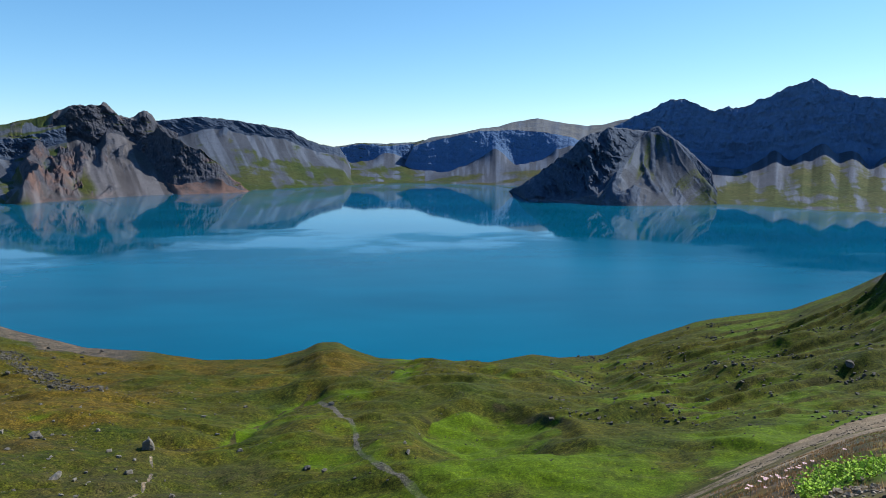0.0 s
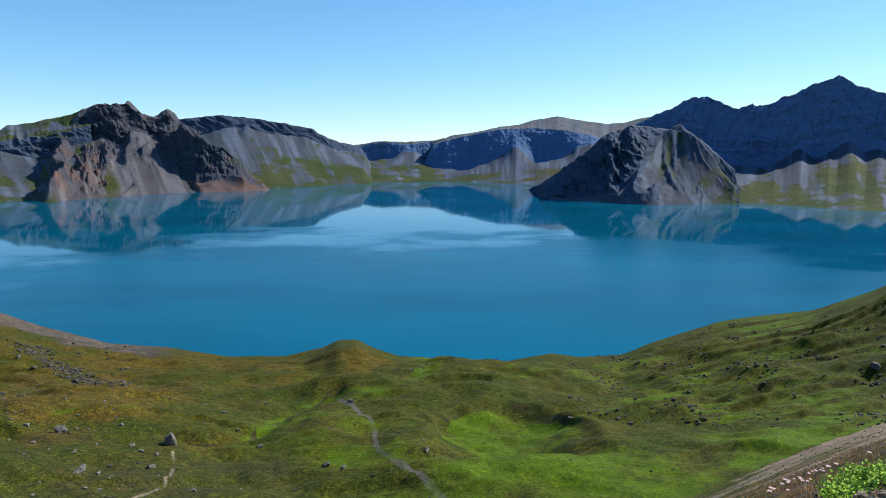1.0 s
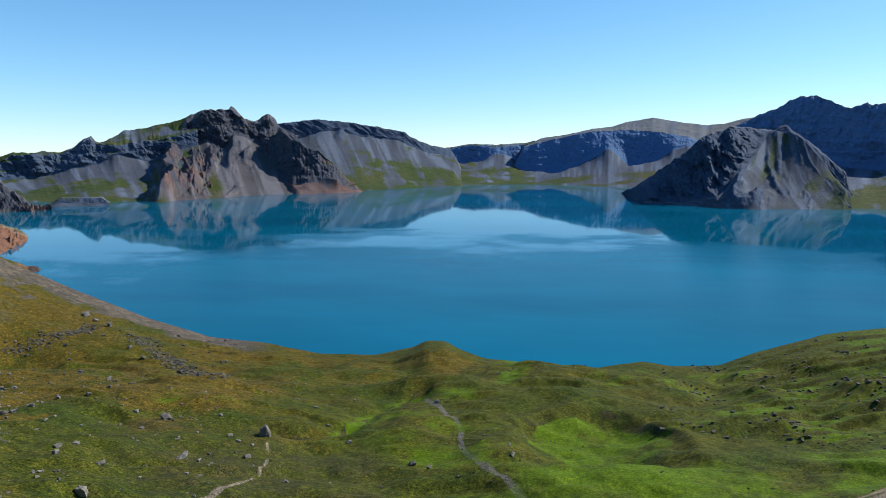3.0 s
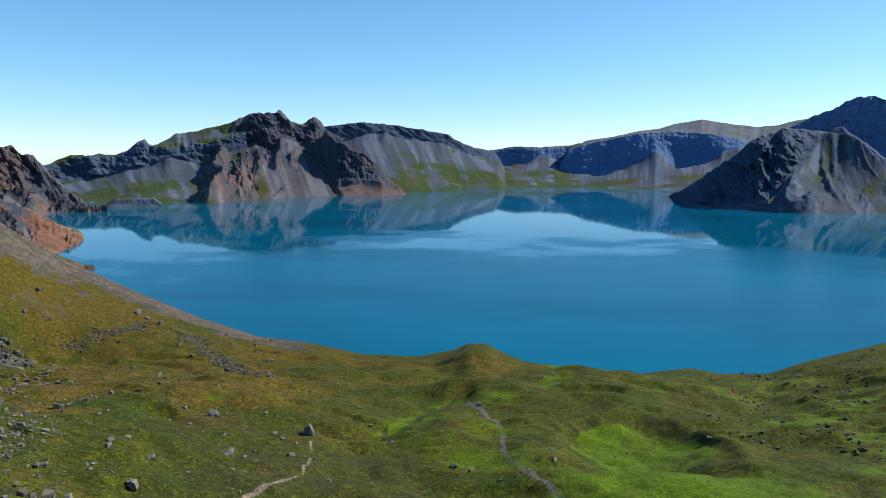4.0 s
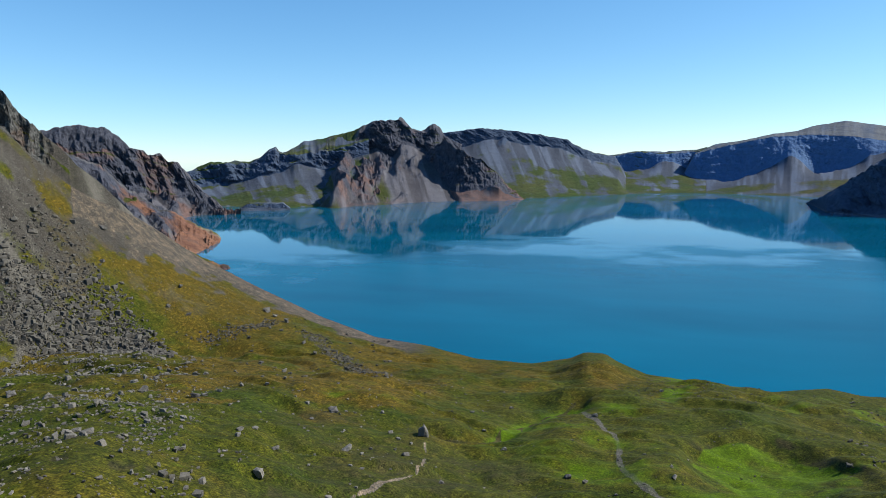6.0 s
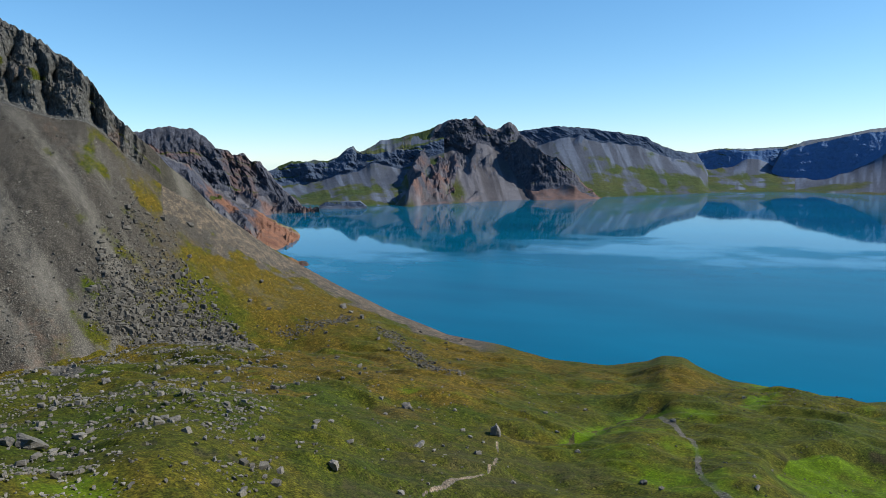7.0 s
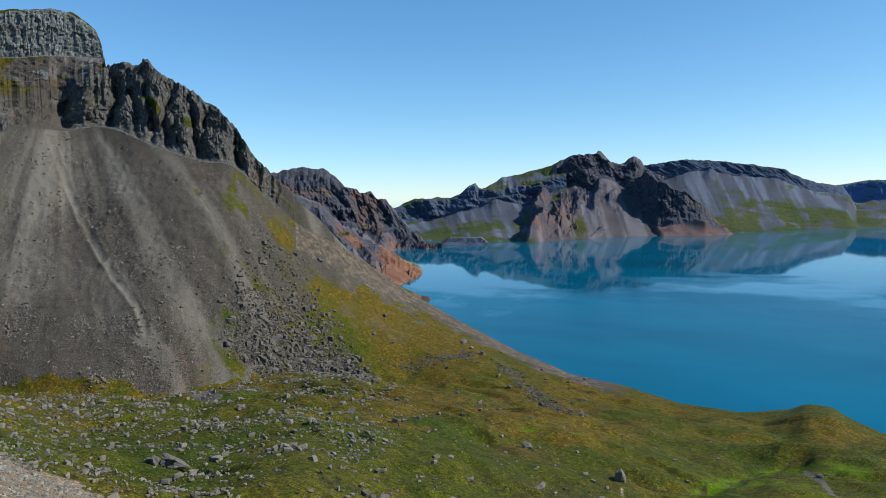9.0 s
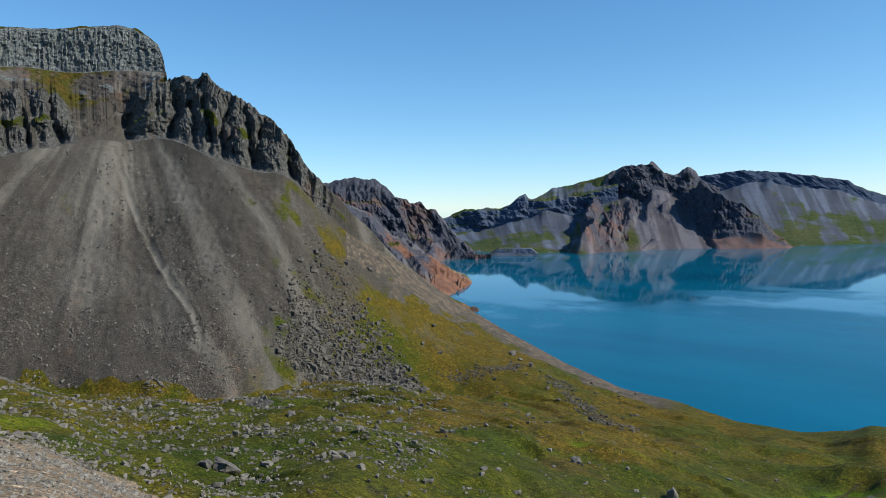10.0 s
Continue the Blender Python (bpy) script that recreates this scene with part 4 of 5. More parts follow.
massif("rugged brown and grey volcanic peak with rocky spurs and scree fans", (20.5, 33.5),
       [(20.5, 2770, 0), (21.3, 2755, 0), (24.3, 2680, 0), (27.1, 2540, 0), (29.6, 2480, 0), (30.8, 2420, 0), (33.5, 2600, 0)],
       [(20.5, 3400, 0.6), (22.5, 3300, 0.4), (23.8, 3320, 0.59), (24.34, 3330, 1.12), (25.31, 3330, 1.31), (26.12, 3310, 0.0), (27.35, 3380, 0.98), (28.6, 3400, 0.3), (29.67, 3300, -0.04), (30.8, 3290, -0.6), (31.85, 3330, -0.8), (33.5, 3400, -0.9)],
       [(20.5, 3500, 1.2), (21.4, 3500, 1.6), (21.88, 3510, 1.92), (22.15, 3520, 2.39), (22.58, 3530, 2.8), (22.8, 3530, 2.85), (23.28, 3530, 2.58), (23.81, 3530, 2.33), (24.51, 3540, 2.55), (25.1, 3550, 3.2), (25.47, 3550, 3.4), (25.7, 3550, 3.22), (26.44, 3550, 3.15), (27.37, 3550, 3.16), (27.68, 3550, 3.08), (28.97, 3560, 2.43), (30.39, 3600, 1.98), (31.63, 3620, 1.77), (33.5, 3640, 1.3)],
       lip=[(20.5, 3440, 1.1), (22, 3450, 2.1), (22.6, 3400, 2.65), (23.5, 3410, 2.2), (24.5, 3410, 2.4), (25.5, 3420, 3.2), (27.4, 3450, 3.0), (28.6, 3450, 2.2), (29.5, 3370, 1.2), (31.7, 3380, 0.75), (33.5, 3430, 0.5)],
       spurs=((28.9, 31.0, 0.9, 75, 0.8, 0.0, 0.95), (27.9, 28.9, 0.8, 38, 0.9, 0.1, 0.8), (27.4, 27.2, 0.5, 26, 0.9, 0.22, 0.62), (26.2, 25.0, 0.4, 30, 0.95, 0.3, 0.7), (24.2, 24.4, 0.3, 24, 0.9, 0.34, 0.6), (25.2, 25.6, 0.4, 12, 0.7, 0.02, 0.2)),
       cover=peak_cover, seed=300, lean=2.2, outcrops=0.9, crop_span=(25.6, 31.5), jag=0.8, material=LAND_BROWN)
massif("dark sheer buttress with a stepped crest over rusty scree", (14.95, 23.8),
       [(14.9, 2900, 0), (15.3, 2860, 0), (17.5, 2770, 0), (19.4, 2770, 0), (21, 2745, 0), (21.7, 2950, 0), (22.85, 3060, 0), (23.8, 3120, 0)],
       [(14.9, 2900, -3.3), (15.36, 2880, -3.29), (16.47, 2850, -3.19), (17.0, 2840, -2.75), (17.5, 2830, -2.6), (18.3, 2840, -2.2), (19.0, 2840, -2.6), (19.77, 2840, -2.3), (20.4, 2850, -2.8), (21, 2860, -2.7), (22.05, 3010, -2.25), (22.85, 3090, -1.71), (23.55, 3140, -1.17), (23.8, 3150, -1.1)],
       [(14.9, 2930, -3.4), (15.27, 2920, -3.24), (15.96, 2930, -2.72), (17, 2940, -1.84), (17.5, 2945, -1.2), (18.39, 2950, -0.53), (19.0, 2960, 0.05), (19.78, 2980, 0.27), (20.5, 3010, 0.75), (21.01, 3040, 0.9), (21.88, 3200, 1.61), (22.58, 3270, 1.18), (23.11, 3280, 0.84), (23.55, 3260, 0.15), (23.8, 3240, -0.6)],
       cover=lambda A, w, k, n1, n2, rocky, m: dict(red=np.clip(np.where(k == 0, 0.75, 0.12) + 0.4 * n2, 0, 0.85)), seed=350, lean=1.5, rough=0.8, jag=0.9, back=(200, -120), material=LAND_BROWN)
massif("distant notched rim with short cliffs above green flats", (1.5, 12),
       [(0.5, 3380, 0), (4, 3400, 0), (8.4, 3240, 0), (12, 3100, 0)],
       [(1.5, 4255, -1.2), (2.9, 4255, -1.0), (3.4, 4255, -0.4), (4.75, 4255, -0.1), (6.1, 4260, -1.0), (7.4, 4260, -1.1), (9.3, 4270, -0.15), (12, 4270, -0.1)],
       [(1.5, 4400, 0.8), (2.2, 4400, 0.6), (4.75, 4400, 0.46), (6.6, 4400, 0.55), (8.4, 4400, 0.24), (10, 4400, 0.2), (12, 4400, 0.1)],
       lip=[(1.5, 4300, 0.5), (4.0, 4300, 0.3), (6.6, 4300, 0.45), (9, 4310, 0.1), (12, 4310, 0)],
       cover=green_foot(0.75, 0.85), seed=400, jag=0.35, rough=0.4, material=LAND_HAZED)
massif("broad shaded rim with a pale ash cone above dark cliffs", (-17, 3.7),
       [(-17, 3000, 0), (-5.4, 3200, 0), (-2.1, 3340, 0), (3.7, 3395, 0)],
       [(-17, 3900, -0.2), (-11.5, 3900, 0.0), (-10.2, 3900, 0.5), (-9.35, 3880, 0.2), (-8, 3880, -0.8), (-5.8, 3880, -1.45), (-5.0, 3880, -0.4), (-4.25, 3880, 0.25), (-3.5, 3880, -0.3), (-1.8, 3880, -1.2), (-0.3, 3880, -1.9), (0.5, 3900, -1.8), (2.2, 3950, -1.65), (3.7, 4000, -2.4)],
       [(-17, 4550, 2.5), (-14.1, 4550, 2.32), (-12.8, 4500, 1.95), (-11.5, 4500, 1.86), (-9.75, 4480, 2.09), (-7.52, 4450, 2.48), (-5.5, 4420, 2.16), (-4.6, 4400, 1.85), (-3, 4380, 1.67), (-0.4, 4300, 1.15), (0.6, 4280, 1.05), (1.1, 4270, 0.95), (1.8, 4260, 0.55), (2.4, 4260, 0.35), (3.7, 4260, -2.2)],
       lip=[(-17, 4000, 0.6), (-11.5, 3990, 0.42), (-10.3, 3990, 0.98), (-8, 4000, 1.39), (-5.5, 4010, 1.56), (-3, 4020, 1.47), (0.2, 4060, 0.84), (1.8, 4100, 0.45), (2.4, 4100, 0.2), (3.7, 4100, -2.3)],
       cover=ash_top, seed=500, ledges=0.0, jag=0.25, rough=0.3, material=LAND_HAZED)
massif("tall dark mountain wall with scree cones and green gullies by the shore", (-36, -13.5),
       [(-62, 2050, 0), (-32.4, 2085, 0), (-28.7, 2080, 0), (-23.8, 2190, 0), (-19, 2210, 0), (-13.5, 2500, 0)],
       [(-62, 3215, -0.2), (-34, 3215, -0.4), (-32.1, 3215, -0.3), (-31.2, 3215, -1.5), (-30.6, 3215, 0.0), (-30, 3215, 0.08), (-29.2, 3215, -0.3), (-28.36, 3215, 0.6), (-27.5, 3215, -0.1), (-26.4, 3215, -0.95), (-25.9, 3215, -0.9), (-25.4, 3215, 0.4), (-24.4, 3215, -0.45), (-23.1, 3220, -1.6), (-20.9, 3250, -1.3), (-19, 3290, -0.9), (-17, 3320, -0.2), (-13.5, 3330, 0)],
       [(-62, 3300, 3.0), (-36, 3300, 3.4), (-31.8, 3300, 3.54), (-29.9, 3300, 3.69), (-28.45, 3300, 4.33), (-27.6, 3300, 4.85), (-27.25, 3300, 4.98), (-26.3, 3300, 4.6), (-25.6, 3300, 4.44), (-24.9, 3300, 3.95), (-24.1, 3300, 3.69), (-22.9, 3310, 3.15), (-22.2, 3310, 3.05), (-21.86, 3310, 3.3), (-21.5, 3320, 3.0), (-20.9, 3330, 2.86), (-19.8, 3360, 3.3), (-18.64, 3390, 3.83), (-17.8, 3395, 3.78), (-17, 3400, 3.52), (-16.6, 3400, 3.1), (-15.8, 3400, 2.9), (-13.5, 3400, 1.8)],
       cover=green_foot(0.5, 0.85, 0.05), seed=600, jag=0.8, ledges=0.0, rough=0.45, material=LAND_HAZED)
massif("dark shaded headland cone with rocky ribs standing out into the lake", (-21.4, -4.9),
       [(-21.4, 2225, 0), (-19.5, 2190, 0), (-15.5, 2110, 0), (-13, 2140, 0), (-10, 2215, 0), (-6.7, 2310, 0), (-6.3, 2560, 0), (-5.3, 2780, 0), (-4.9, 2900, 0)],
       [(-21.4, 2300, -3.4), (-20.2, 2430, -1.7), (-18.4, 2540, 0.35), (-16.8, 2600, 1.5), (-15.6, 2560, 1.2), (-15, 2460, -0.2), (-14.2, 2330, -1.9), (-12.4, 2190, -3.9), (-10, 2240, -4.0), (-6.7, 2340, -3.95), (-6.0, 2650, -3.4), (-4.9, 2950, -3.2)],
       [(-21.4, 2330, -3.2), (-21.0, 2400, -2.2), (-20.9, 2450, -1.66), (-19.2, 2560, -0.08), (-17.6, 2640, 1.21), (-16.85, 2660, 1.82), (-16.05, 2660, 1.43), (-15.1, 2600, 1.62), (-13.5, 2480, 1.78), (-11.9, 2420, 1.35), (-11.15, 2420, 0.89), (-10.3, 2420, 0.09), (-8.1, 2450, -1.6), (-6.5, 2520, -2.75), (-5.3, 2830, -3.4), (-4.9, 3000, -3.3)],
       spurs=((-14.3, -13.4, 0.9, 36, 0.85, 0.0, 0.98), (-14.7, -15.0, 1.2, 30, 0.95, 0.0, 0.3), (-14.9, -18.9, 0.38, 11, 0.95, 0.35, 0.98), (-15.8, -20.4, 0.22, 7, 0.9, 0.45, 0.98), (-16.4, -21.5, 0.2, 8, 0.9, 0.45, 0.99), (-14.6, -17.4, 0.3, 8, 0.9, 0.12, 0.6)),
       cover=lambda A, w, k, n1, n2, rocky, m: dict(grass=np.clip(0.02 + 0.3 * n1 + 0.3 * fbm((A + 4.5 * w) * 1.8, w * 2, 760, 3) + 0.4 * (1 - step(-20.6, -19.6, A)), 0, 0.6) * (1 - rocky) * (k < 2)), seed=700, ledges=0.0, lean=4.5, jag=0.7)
massif("brown rocky headland with layered cliffs above the bay", (38.2, 54),
       [(38.2, 2275, 0), (39.5, 2230, 0), (41, 2280, 0), (42, 2200, 0), (46, 1900, 0), (62, 1800, 0)],
       [(38.2, 2285, -4.3), (39.94, 2310, -4.3), (40.83, 2320, -3.82), (41.7, 2330, -3.0), (42.43, 2330, -2.63), (43.5, 2320, -2.97), (44.75, 2310, -2.22), (45.65, 2300, -2.38), (48.2, 2250, -2.0), (50.5, 2250, -1.6), (62, 2250, -1.5)],
       [(38.2, 2290, -4.45), (38.42, 2300, -4.35), (39.57, 2340, -3.57), (40.27, 2370, -2.76), (40.98, 2400, -2.21), (41.68, 2420, -1.39), (42.21, 2430, -0.57), (42.65, 2430, -0.06), (43.27, 2440, 0.0), (43.97, 2440, 0.68), (44.69, 2440, 0.55), (45.04, 2440, 0.91), (45.93, 2450, 1.12), (46.62, 2460, 1.91), (47.49, 2460, 2.51), (49.07, 2460, 2.65), (50.48, 2460, 2.5), (51.19, 2460, 2.24), (62, 2450, 1.0)],
       lip=[(38.2, 2288, -4.45), (39.57, 2325, -3.7), (41, 2380, -2.3), (42.65, 2415, -0.15), (44, 2420, 0.5), (45.0, 2425, 0.8), (45.93, 2400, 0.95), (46.46, 2395, 1.05), (47.7, 2395, 0.9), (48.95, 2395, 0.8), (50.68, 2395, 1.3), (62, 2395, 0.6)],
       spurs=((47.5, 45.0, 0.7, 40, 0.9, 0.1, 0.98), (44.5, 42.5, 0.5, 30, 0.9, 0.2, 0.98), (42.6, 40.6, 0.5, 25, 0.9, 0.1, 0.98)),
       cover=lambda A, w, k, n1, n2, rocky, m: dict(rock=np.where((k == 2) & (A > 46), 0.97, rocky), red=np.clip(0.3 + 0.6 * n2 + 0.3 * n1, 0, 0.7) * (1 - 0.7 * (k == 2)), grass=np.where(k == 2, 0.1, np.clip(0.2 + 0.5 * n1, 0, 0.6) * (1 - 0.6 * rocky))),
       seed=800, lean=4.0, outcrops=1.1, rough=0.9, jag=0.7, material=LAND_BROWN)
massif("rust-orange rocky spur running down into the lake", (39.2, 53),
       [(39.2, 1545, 0), (39.6, 1530, 0), (40.5, 1400, 0), (41.1, 1335, 0), (41.5, 1280, 0), (45, 1150, 0), (60, 1000, 0)],
       [(39.2, 1560, -5.98), (41.2, 1500, -5.6), (42, 1480, -5.2), (43.5, 1450, -5.0), (45, 1420, -4.2), (48, 1400, -2.0), (50.5, 1400, 0), (60, 1400, 1)],
       [(39.2, 1575, -6.0), (40.6, 1590, -5.3), (41.95, 1590, -4.5), (43.1, 1580, -3.86), (44.1, 1570, -3.6), (45.3, 1560, -2.6), (46.6, 1540, -1.75), (47.7, 1520, -0.4), (50, 1500, 0.66), (50.8, 1500, 1.31), (55, 1480, 2), (60, 1480, 2)],
       spurs=((45.5, 43.0, 0.6, 28, 0.95, 0.05, 0.98), (48, 45, 0.7, 30, 0.95, 0.05, 0.98)),
       cover=lambda A, w, k, n1, n2, rocky, m: dict(red=np.clip(1.05 - 0.75 * step(42.5, 44, A) + 0.45 * n2, 0, 1), rock=rocky * step(41.5, 43.5, A + 0.6 * n2), pale=0.5 * (1 - step(42, 44, A)) * step(0.1, 0.5, n2)),
       seed=900, lean=3.5, outcrops=0.5, rough=0.4, jag=0.6, point=1.2, material=LAND_RUST)
massif("low brown rock point at the water's edge", (38.9, 43),
       [(38.9, 1110, 0), (39.5, 1120, 0), (43, 1000, 0)],
       [(38.9, 1118, -8.35), (43, 1060, -7.7)],
       [(38.9, 1125, -8.4), (39.3, 1130, -8.1), (40, 1140, -8.0), (41.5, 1140, -7.2), (43, 1140, -6.5)],
       cover=lambda A, w, k, n1, n2, rocky, m: dict(red=np.clip(0.45 + 0.5 * n2, 0, 1)), seed=950, point=0.5, material=LAND_RUST, rough=0.15, jag=0.2, back=(60, -30))


# ---- stones ----
def surface(az, r):
    z = ground_height(az, r)[0]
    m, f = mountain_slope(az, r)
    return np.where((az > 45.5) & (f > 0) & (f < 1), np.maximum(z, m), z)


def part(name, bm, material, parent, label=""):
    me = bpy.data.meshes.new(name)
    bm.to_mesh(me)
    bm.free()
    me.materials.append(material)
    ob = new(name, me)
    ob.parent = parent
    return tagged(ob, label) if label else ob


def rock_shape(seed, corners=11, fine=0):
    """An angular block: the hull of some corners of a rough box, split and roughened for the large ones; its foot is sunk."""
    rng = random.Random(seed)
    bm = bmesh.new()
    for k in range(corners):
        p = Vector((rng.uniform(-1, 1), rng.uniform(-1, 1), rng.uniform(-1, 1)))
        if k < 8:       # the corners of a rough box first, then some on its faces
            p = Vector((rng.uniform(0.25, 1.0) * (1 if k & 1 else -1), rng.uniform(0.25, 1.0) * (1 if k & 2 else -1), rng.uniform(0.2, 1.0) * (1 if k & 4 else -1)))
        else:
            axis = rng.randrange(3)
            p[axis] = math.copysign(rng.uniform(0.8, 1.05), p[axis])
        bm.verts.new((p.x * 0.58, p.y * 0.46, p.z * 0.42))
    out = bmesh.ops.convex_hull(bm, input=bm.verts[:])
    bmesh.ops.delete(bm, geom=list({g for g in out["geom_interior"] + out["geom_unused"] if isinstance(g, bmesh.types.BMVert)}), context="VERTS")
    if fine:
        bmesh.ops.subdivide_edges(bm, edges=bm.edges[:], cuts=fine, use_grid_fill=True)
        for v in bm.verts:
            v.co += v.co.normalized() * (0.16 * noise.noise(v.co * 2.5 + Vector((seed, 0, 0))) + 0.06 * noise.noise(v.co * 8 + Vector((0, seed, 0))))
    bmesh.ops.triangulate(bm, faces=bm.faces[:])
    low = min(v.co.z for v in bm.verts)
    for v in bm.verts:
        v.co.z -= low + 0.1
    return bm


def rock_mesh(name, seed, material, fine=3):
    bm = rock_shape(seed, 13, fine)
    me = bpy.data.meshes.new(name)
    bm.to_mesh(me)
    bm.free()
    me.materials.append(material)
    return me


ROCKS = [rock_mesh("boulder", 11 + k, BOULDER) for k in range(8)]
DARK_ROCKS = [rock_mesh("boulder", 31 + k, DARK_BOULDER) for k in range(8)]
BLOCKS = {m.name: [rock_mesh("block", 51 + k, m, 0) for k in range(8)] for m in (TALUS, PALE_STONE)}
rnd = random.Random(5)


def boulder(az, r, wide, high, label, k=None, turn=None):
    x, y = polar(az, r)
    z = float(surface(np.array([az]), np.array([r]))[0])
    ob = new("boulder", (DARK_ROCKS if "dark" in label or "black" in label or "brown" in label else ROCKS)[rnd.randrange(8) if k is None else k])
    ob.matrix_world = Matrix.LocRotScale((x, y, z - 0.06 * high), Euler((rnd.uniform(-0.15, 0.15), rnd.uniform(-0.15, 0.15), rnd.uniform(0, 6.28) if turn is None else turn)), (wide, wide * rnd.uniform(0.8, 1.05), high))
    return tagged(ob, label, "boulder", "boulders of the valley")


# the ones that stand out
boulder(23.9, 275, 3.9, 6.2, "large pale grey boulder standing alone where a footpath ends", 1, 0.9)
boulder(31.49, 299, 5.0, 4.0, "grey lichen-spotted boulder on olive turf", 1)
boulder(30.44, 242, 4.2, 3.0, "rounded grey boulder half sunk in grass", 2)
boulder(60.18, 209, 7.4, 4.8, "broad tilted brown-grey slab of rock on bright grass", 7, 0.4)
boulder(61.4, 208, 3.4, 3.4, "brown-grey block leaning beside a broad slab", 4)
boulder(46.1, 317, 4.2, 3.4, "dark grey angular boulder among ochre grass", 5)
boulder(42.4, 302, 4.0, 2.6, "blackish low boulder on ochre grass", 6)
boulder(48.1, 610, 6.0, 4.6, "dark block resting alone on the scree slope", 7)
boulder(36.6, 588, 6.5, 5.0, "dark crag of rock on the crest of the grassy ridge", 1)
boulder(35.9, 575, 4.2, 3.6, "weathered grey block below the grassy crest", 2)
boulder(35.0, 560, 4.4, 4.0, "dark angular block on the ridge slope", 0)
boulder(-31, 428, 6.0, 4.6, "black angular boulder on the green valley side", 3)
boulder(37.7, 193, 3.0, 3.2, "upright pale grey boulder in short turf", 5)
boulder(11.6, 243, 3.2, 2.0, "dark flat boulders sunk in meadow grass", 6)
boulder(10.2, 236, 2.0, 1.6, "small dark boulder in meadow grass", 4)

# and the many: how thick they lie, by region of azimuth and distance, with their sizes
REGIONS = (
    (46, 76, 185, 455, 120, 1.3, 3.6, "pale grey angular boulder on the stony meadow"),
    (28, 46, 190, 400, 60, 1.1, 2.8, "grey boulder on ochre and green turf"),
    (26, 44, 390, 590, 56, 1.2, 3.6, "dark boulder scattered on the grassy ridge slope"),
    (2, 28, 210, 430, 34, 1.0, 2.6, "small grey boulder in the rolling meadow"),
    (-33, -12, 330, 560, 52, 1.0, 3.0, "dark lichened boulder on the green slumped slope"),
)
for a0, a1, r0, r1, count, small, big, label in REGIONS:
    for _ in range(count):
        az, r = rnd.uniform(a0, a1), math.sqrt(rnd.uniform(r0 * r0, r1 * r1))
        s = small * (big / small) ** (rnd.random() ** 1.8)
        boulder(az, r, s, s * rnd.uniform(0.65, 1.05), label)


SHAPES = []
for fine, count in ((1, 10), (2, 10)):
    for k in range(count):
        b = rock_shape(200 + 20 * fine + k, 9 + fine + k % 3)
        b.verts.index_update()
        SHAPES.append((fine, np.array([v.co[:] for v in b.verts]), np.array([[v.index for v in f.verts] for f in b.faces])))
        b.free()


def stones(name, label, az, r, size, fine, material, sink=0.1, flat=(0.7, 1.15), seed=3, single=0):
    """Many loose stones as one mesh; the largest of them, as many as single says, are parts of their own."""
    rng = np.random.RandomState(seed)
    thing = None
    if single:
        thing = new(name)
        first = np.argsort(-size)
        for i in first[:single]:
            ob = new("block", BLOCKS[material.name][rng.randint(8)])
            bx, by = polar(az[i], r[i])
            bz = float(surface(az[i:i + 1], r[i:i + 1])[0])
            ob.matrix_world = Matrix.LocRotScale((bx, by, bz - 0.05 * size[i]), Euler((*rng.uniform(-0.3, 0.3, 2), rng.uniform(0, 6.283))), (size[i], size[i] * rng.uniform(0.75, 1.0), size[i] * rng.uniform(0.75, 1.2)))
            ob.parent = thing
        az, r, size = az[first[single:]], r[first[single:]], size[first[single:]]
    kinds = [s for s in SHAPES if s[0] == fine]
    x, y = polar(az, r)
    z = surface(az, r)
    vs, fs, base = [], [], 0
    for i in range(len(az)):
        _, v, f = kinds[rng.randint(len(kinds))]
        a = rng.uniform(0, 6.283)
        c, s = math.cos(a), math.sin(a)
        tip = rng.uniform(-0.25, 0.25)
        p = v * np.array([1, rng.uniform(0.7, 1), rng.uniform(*flat)]) * size[i] * 0.8
        p = np.stack([p[:, 0] * c - p[:, 1] * s, p[:, 0] * s + p[:, 1] * c, p[:, 2] + tip * p[:, 0]], -1)
        vs.append(p + (x[i], y[i], z[i] - sink * size[i]))
        fs.append(f + base)
        base += len(v)
    vs, fs = np.concatenate(vs).astype(np.float32), np.concatenate(fs).astype(np.int32)
    me = bpy.data.meshes.new(name)
    me.vertices.add(len(vs))
    me.vertices.foreach_set("co", vs.ravel())
    me.loops.add(fs.size)
    me.loops.foreach_set("vertex_index", fs.ravel())
    me.polygons.add(len(fs))
    me.polygons.foreach_set("loop_start", np.arange(0, fs.size, 3, dtype=np.int32))
    me.polygons.foreach_set("use_smooth", np.zeros(len(fs), dtype=bool))
    me.update(calc_edges=True)
    me.materials.append(material)
    if thing:
        rest = tagged(new("loose_rubble", me), kind="stuff")
        rest.parent = thing
        return tagged(thing, label, "stones")
    return tagged(new(name, me), label, "stones", kind="stuff")


def strewn(count, a0, a1, r0, r1, keep, seed):
    """Random places in a sector, kept where keep(azimuth, distance, random) is true."""
    rng = np.random.RandomState(seed)
    az, r = rng.uniform(a0, a1, count), np.sqrt(rng.uniform(r0 * r0, r1 * r1, count))
    ok = keep(az, r, rng.uniform(0, 1, count))
    return az[ok], r[ok], rng


def sizes(rng, n, small, big, power=2.2):
    return small * (big / small) ** (rng.uniform(0, 1, n) ** power)


def clumps(az, r, seed, scale=16):
    x, y = polar(az, r)
    return fbm(x / scale, y / scale, seed, 3)


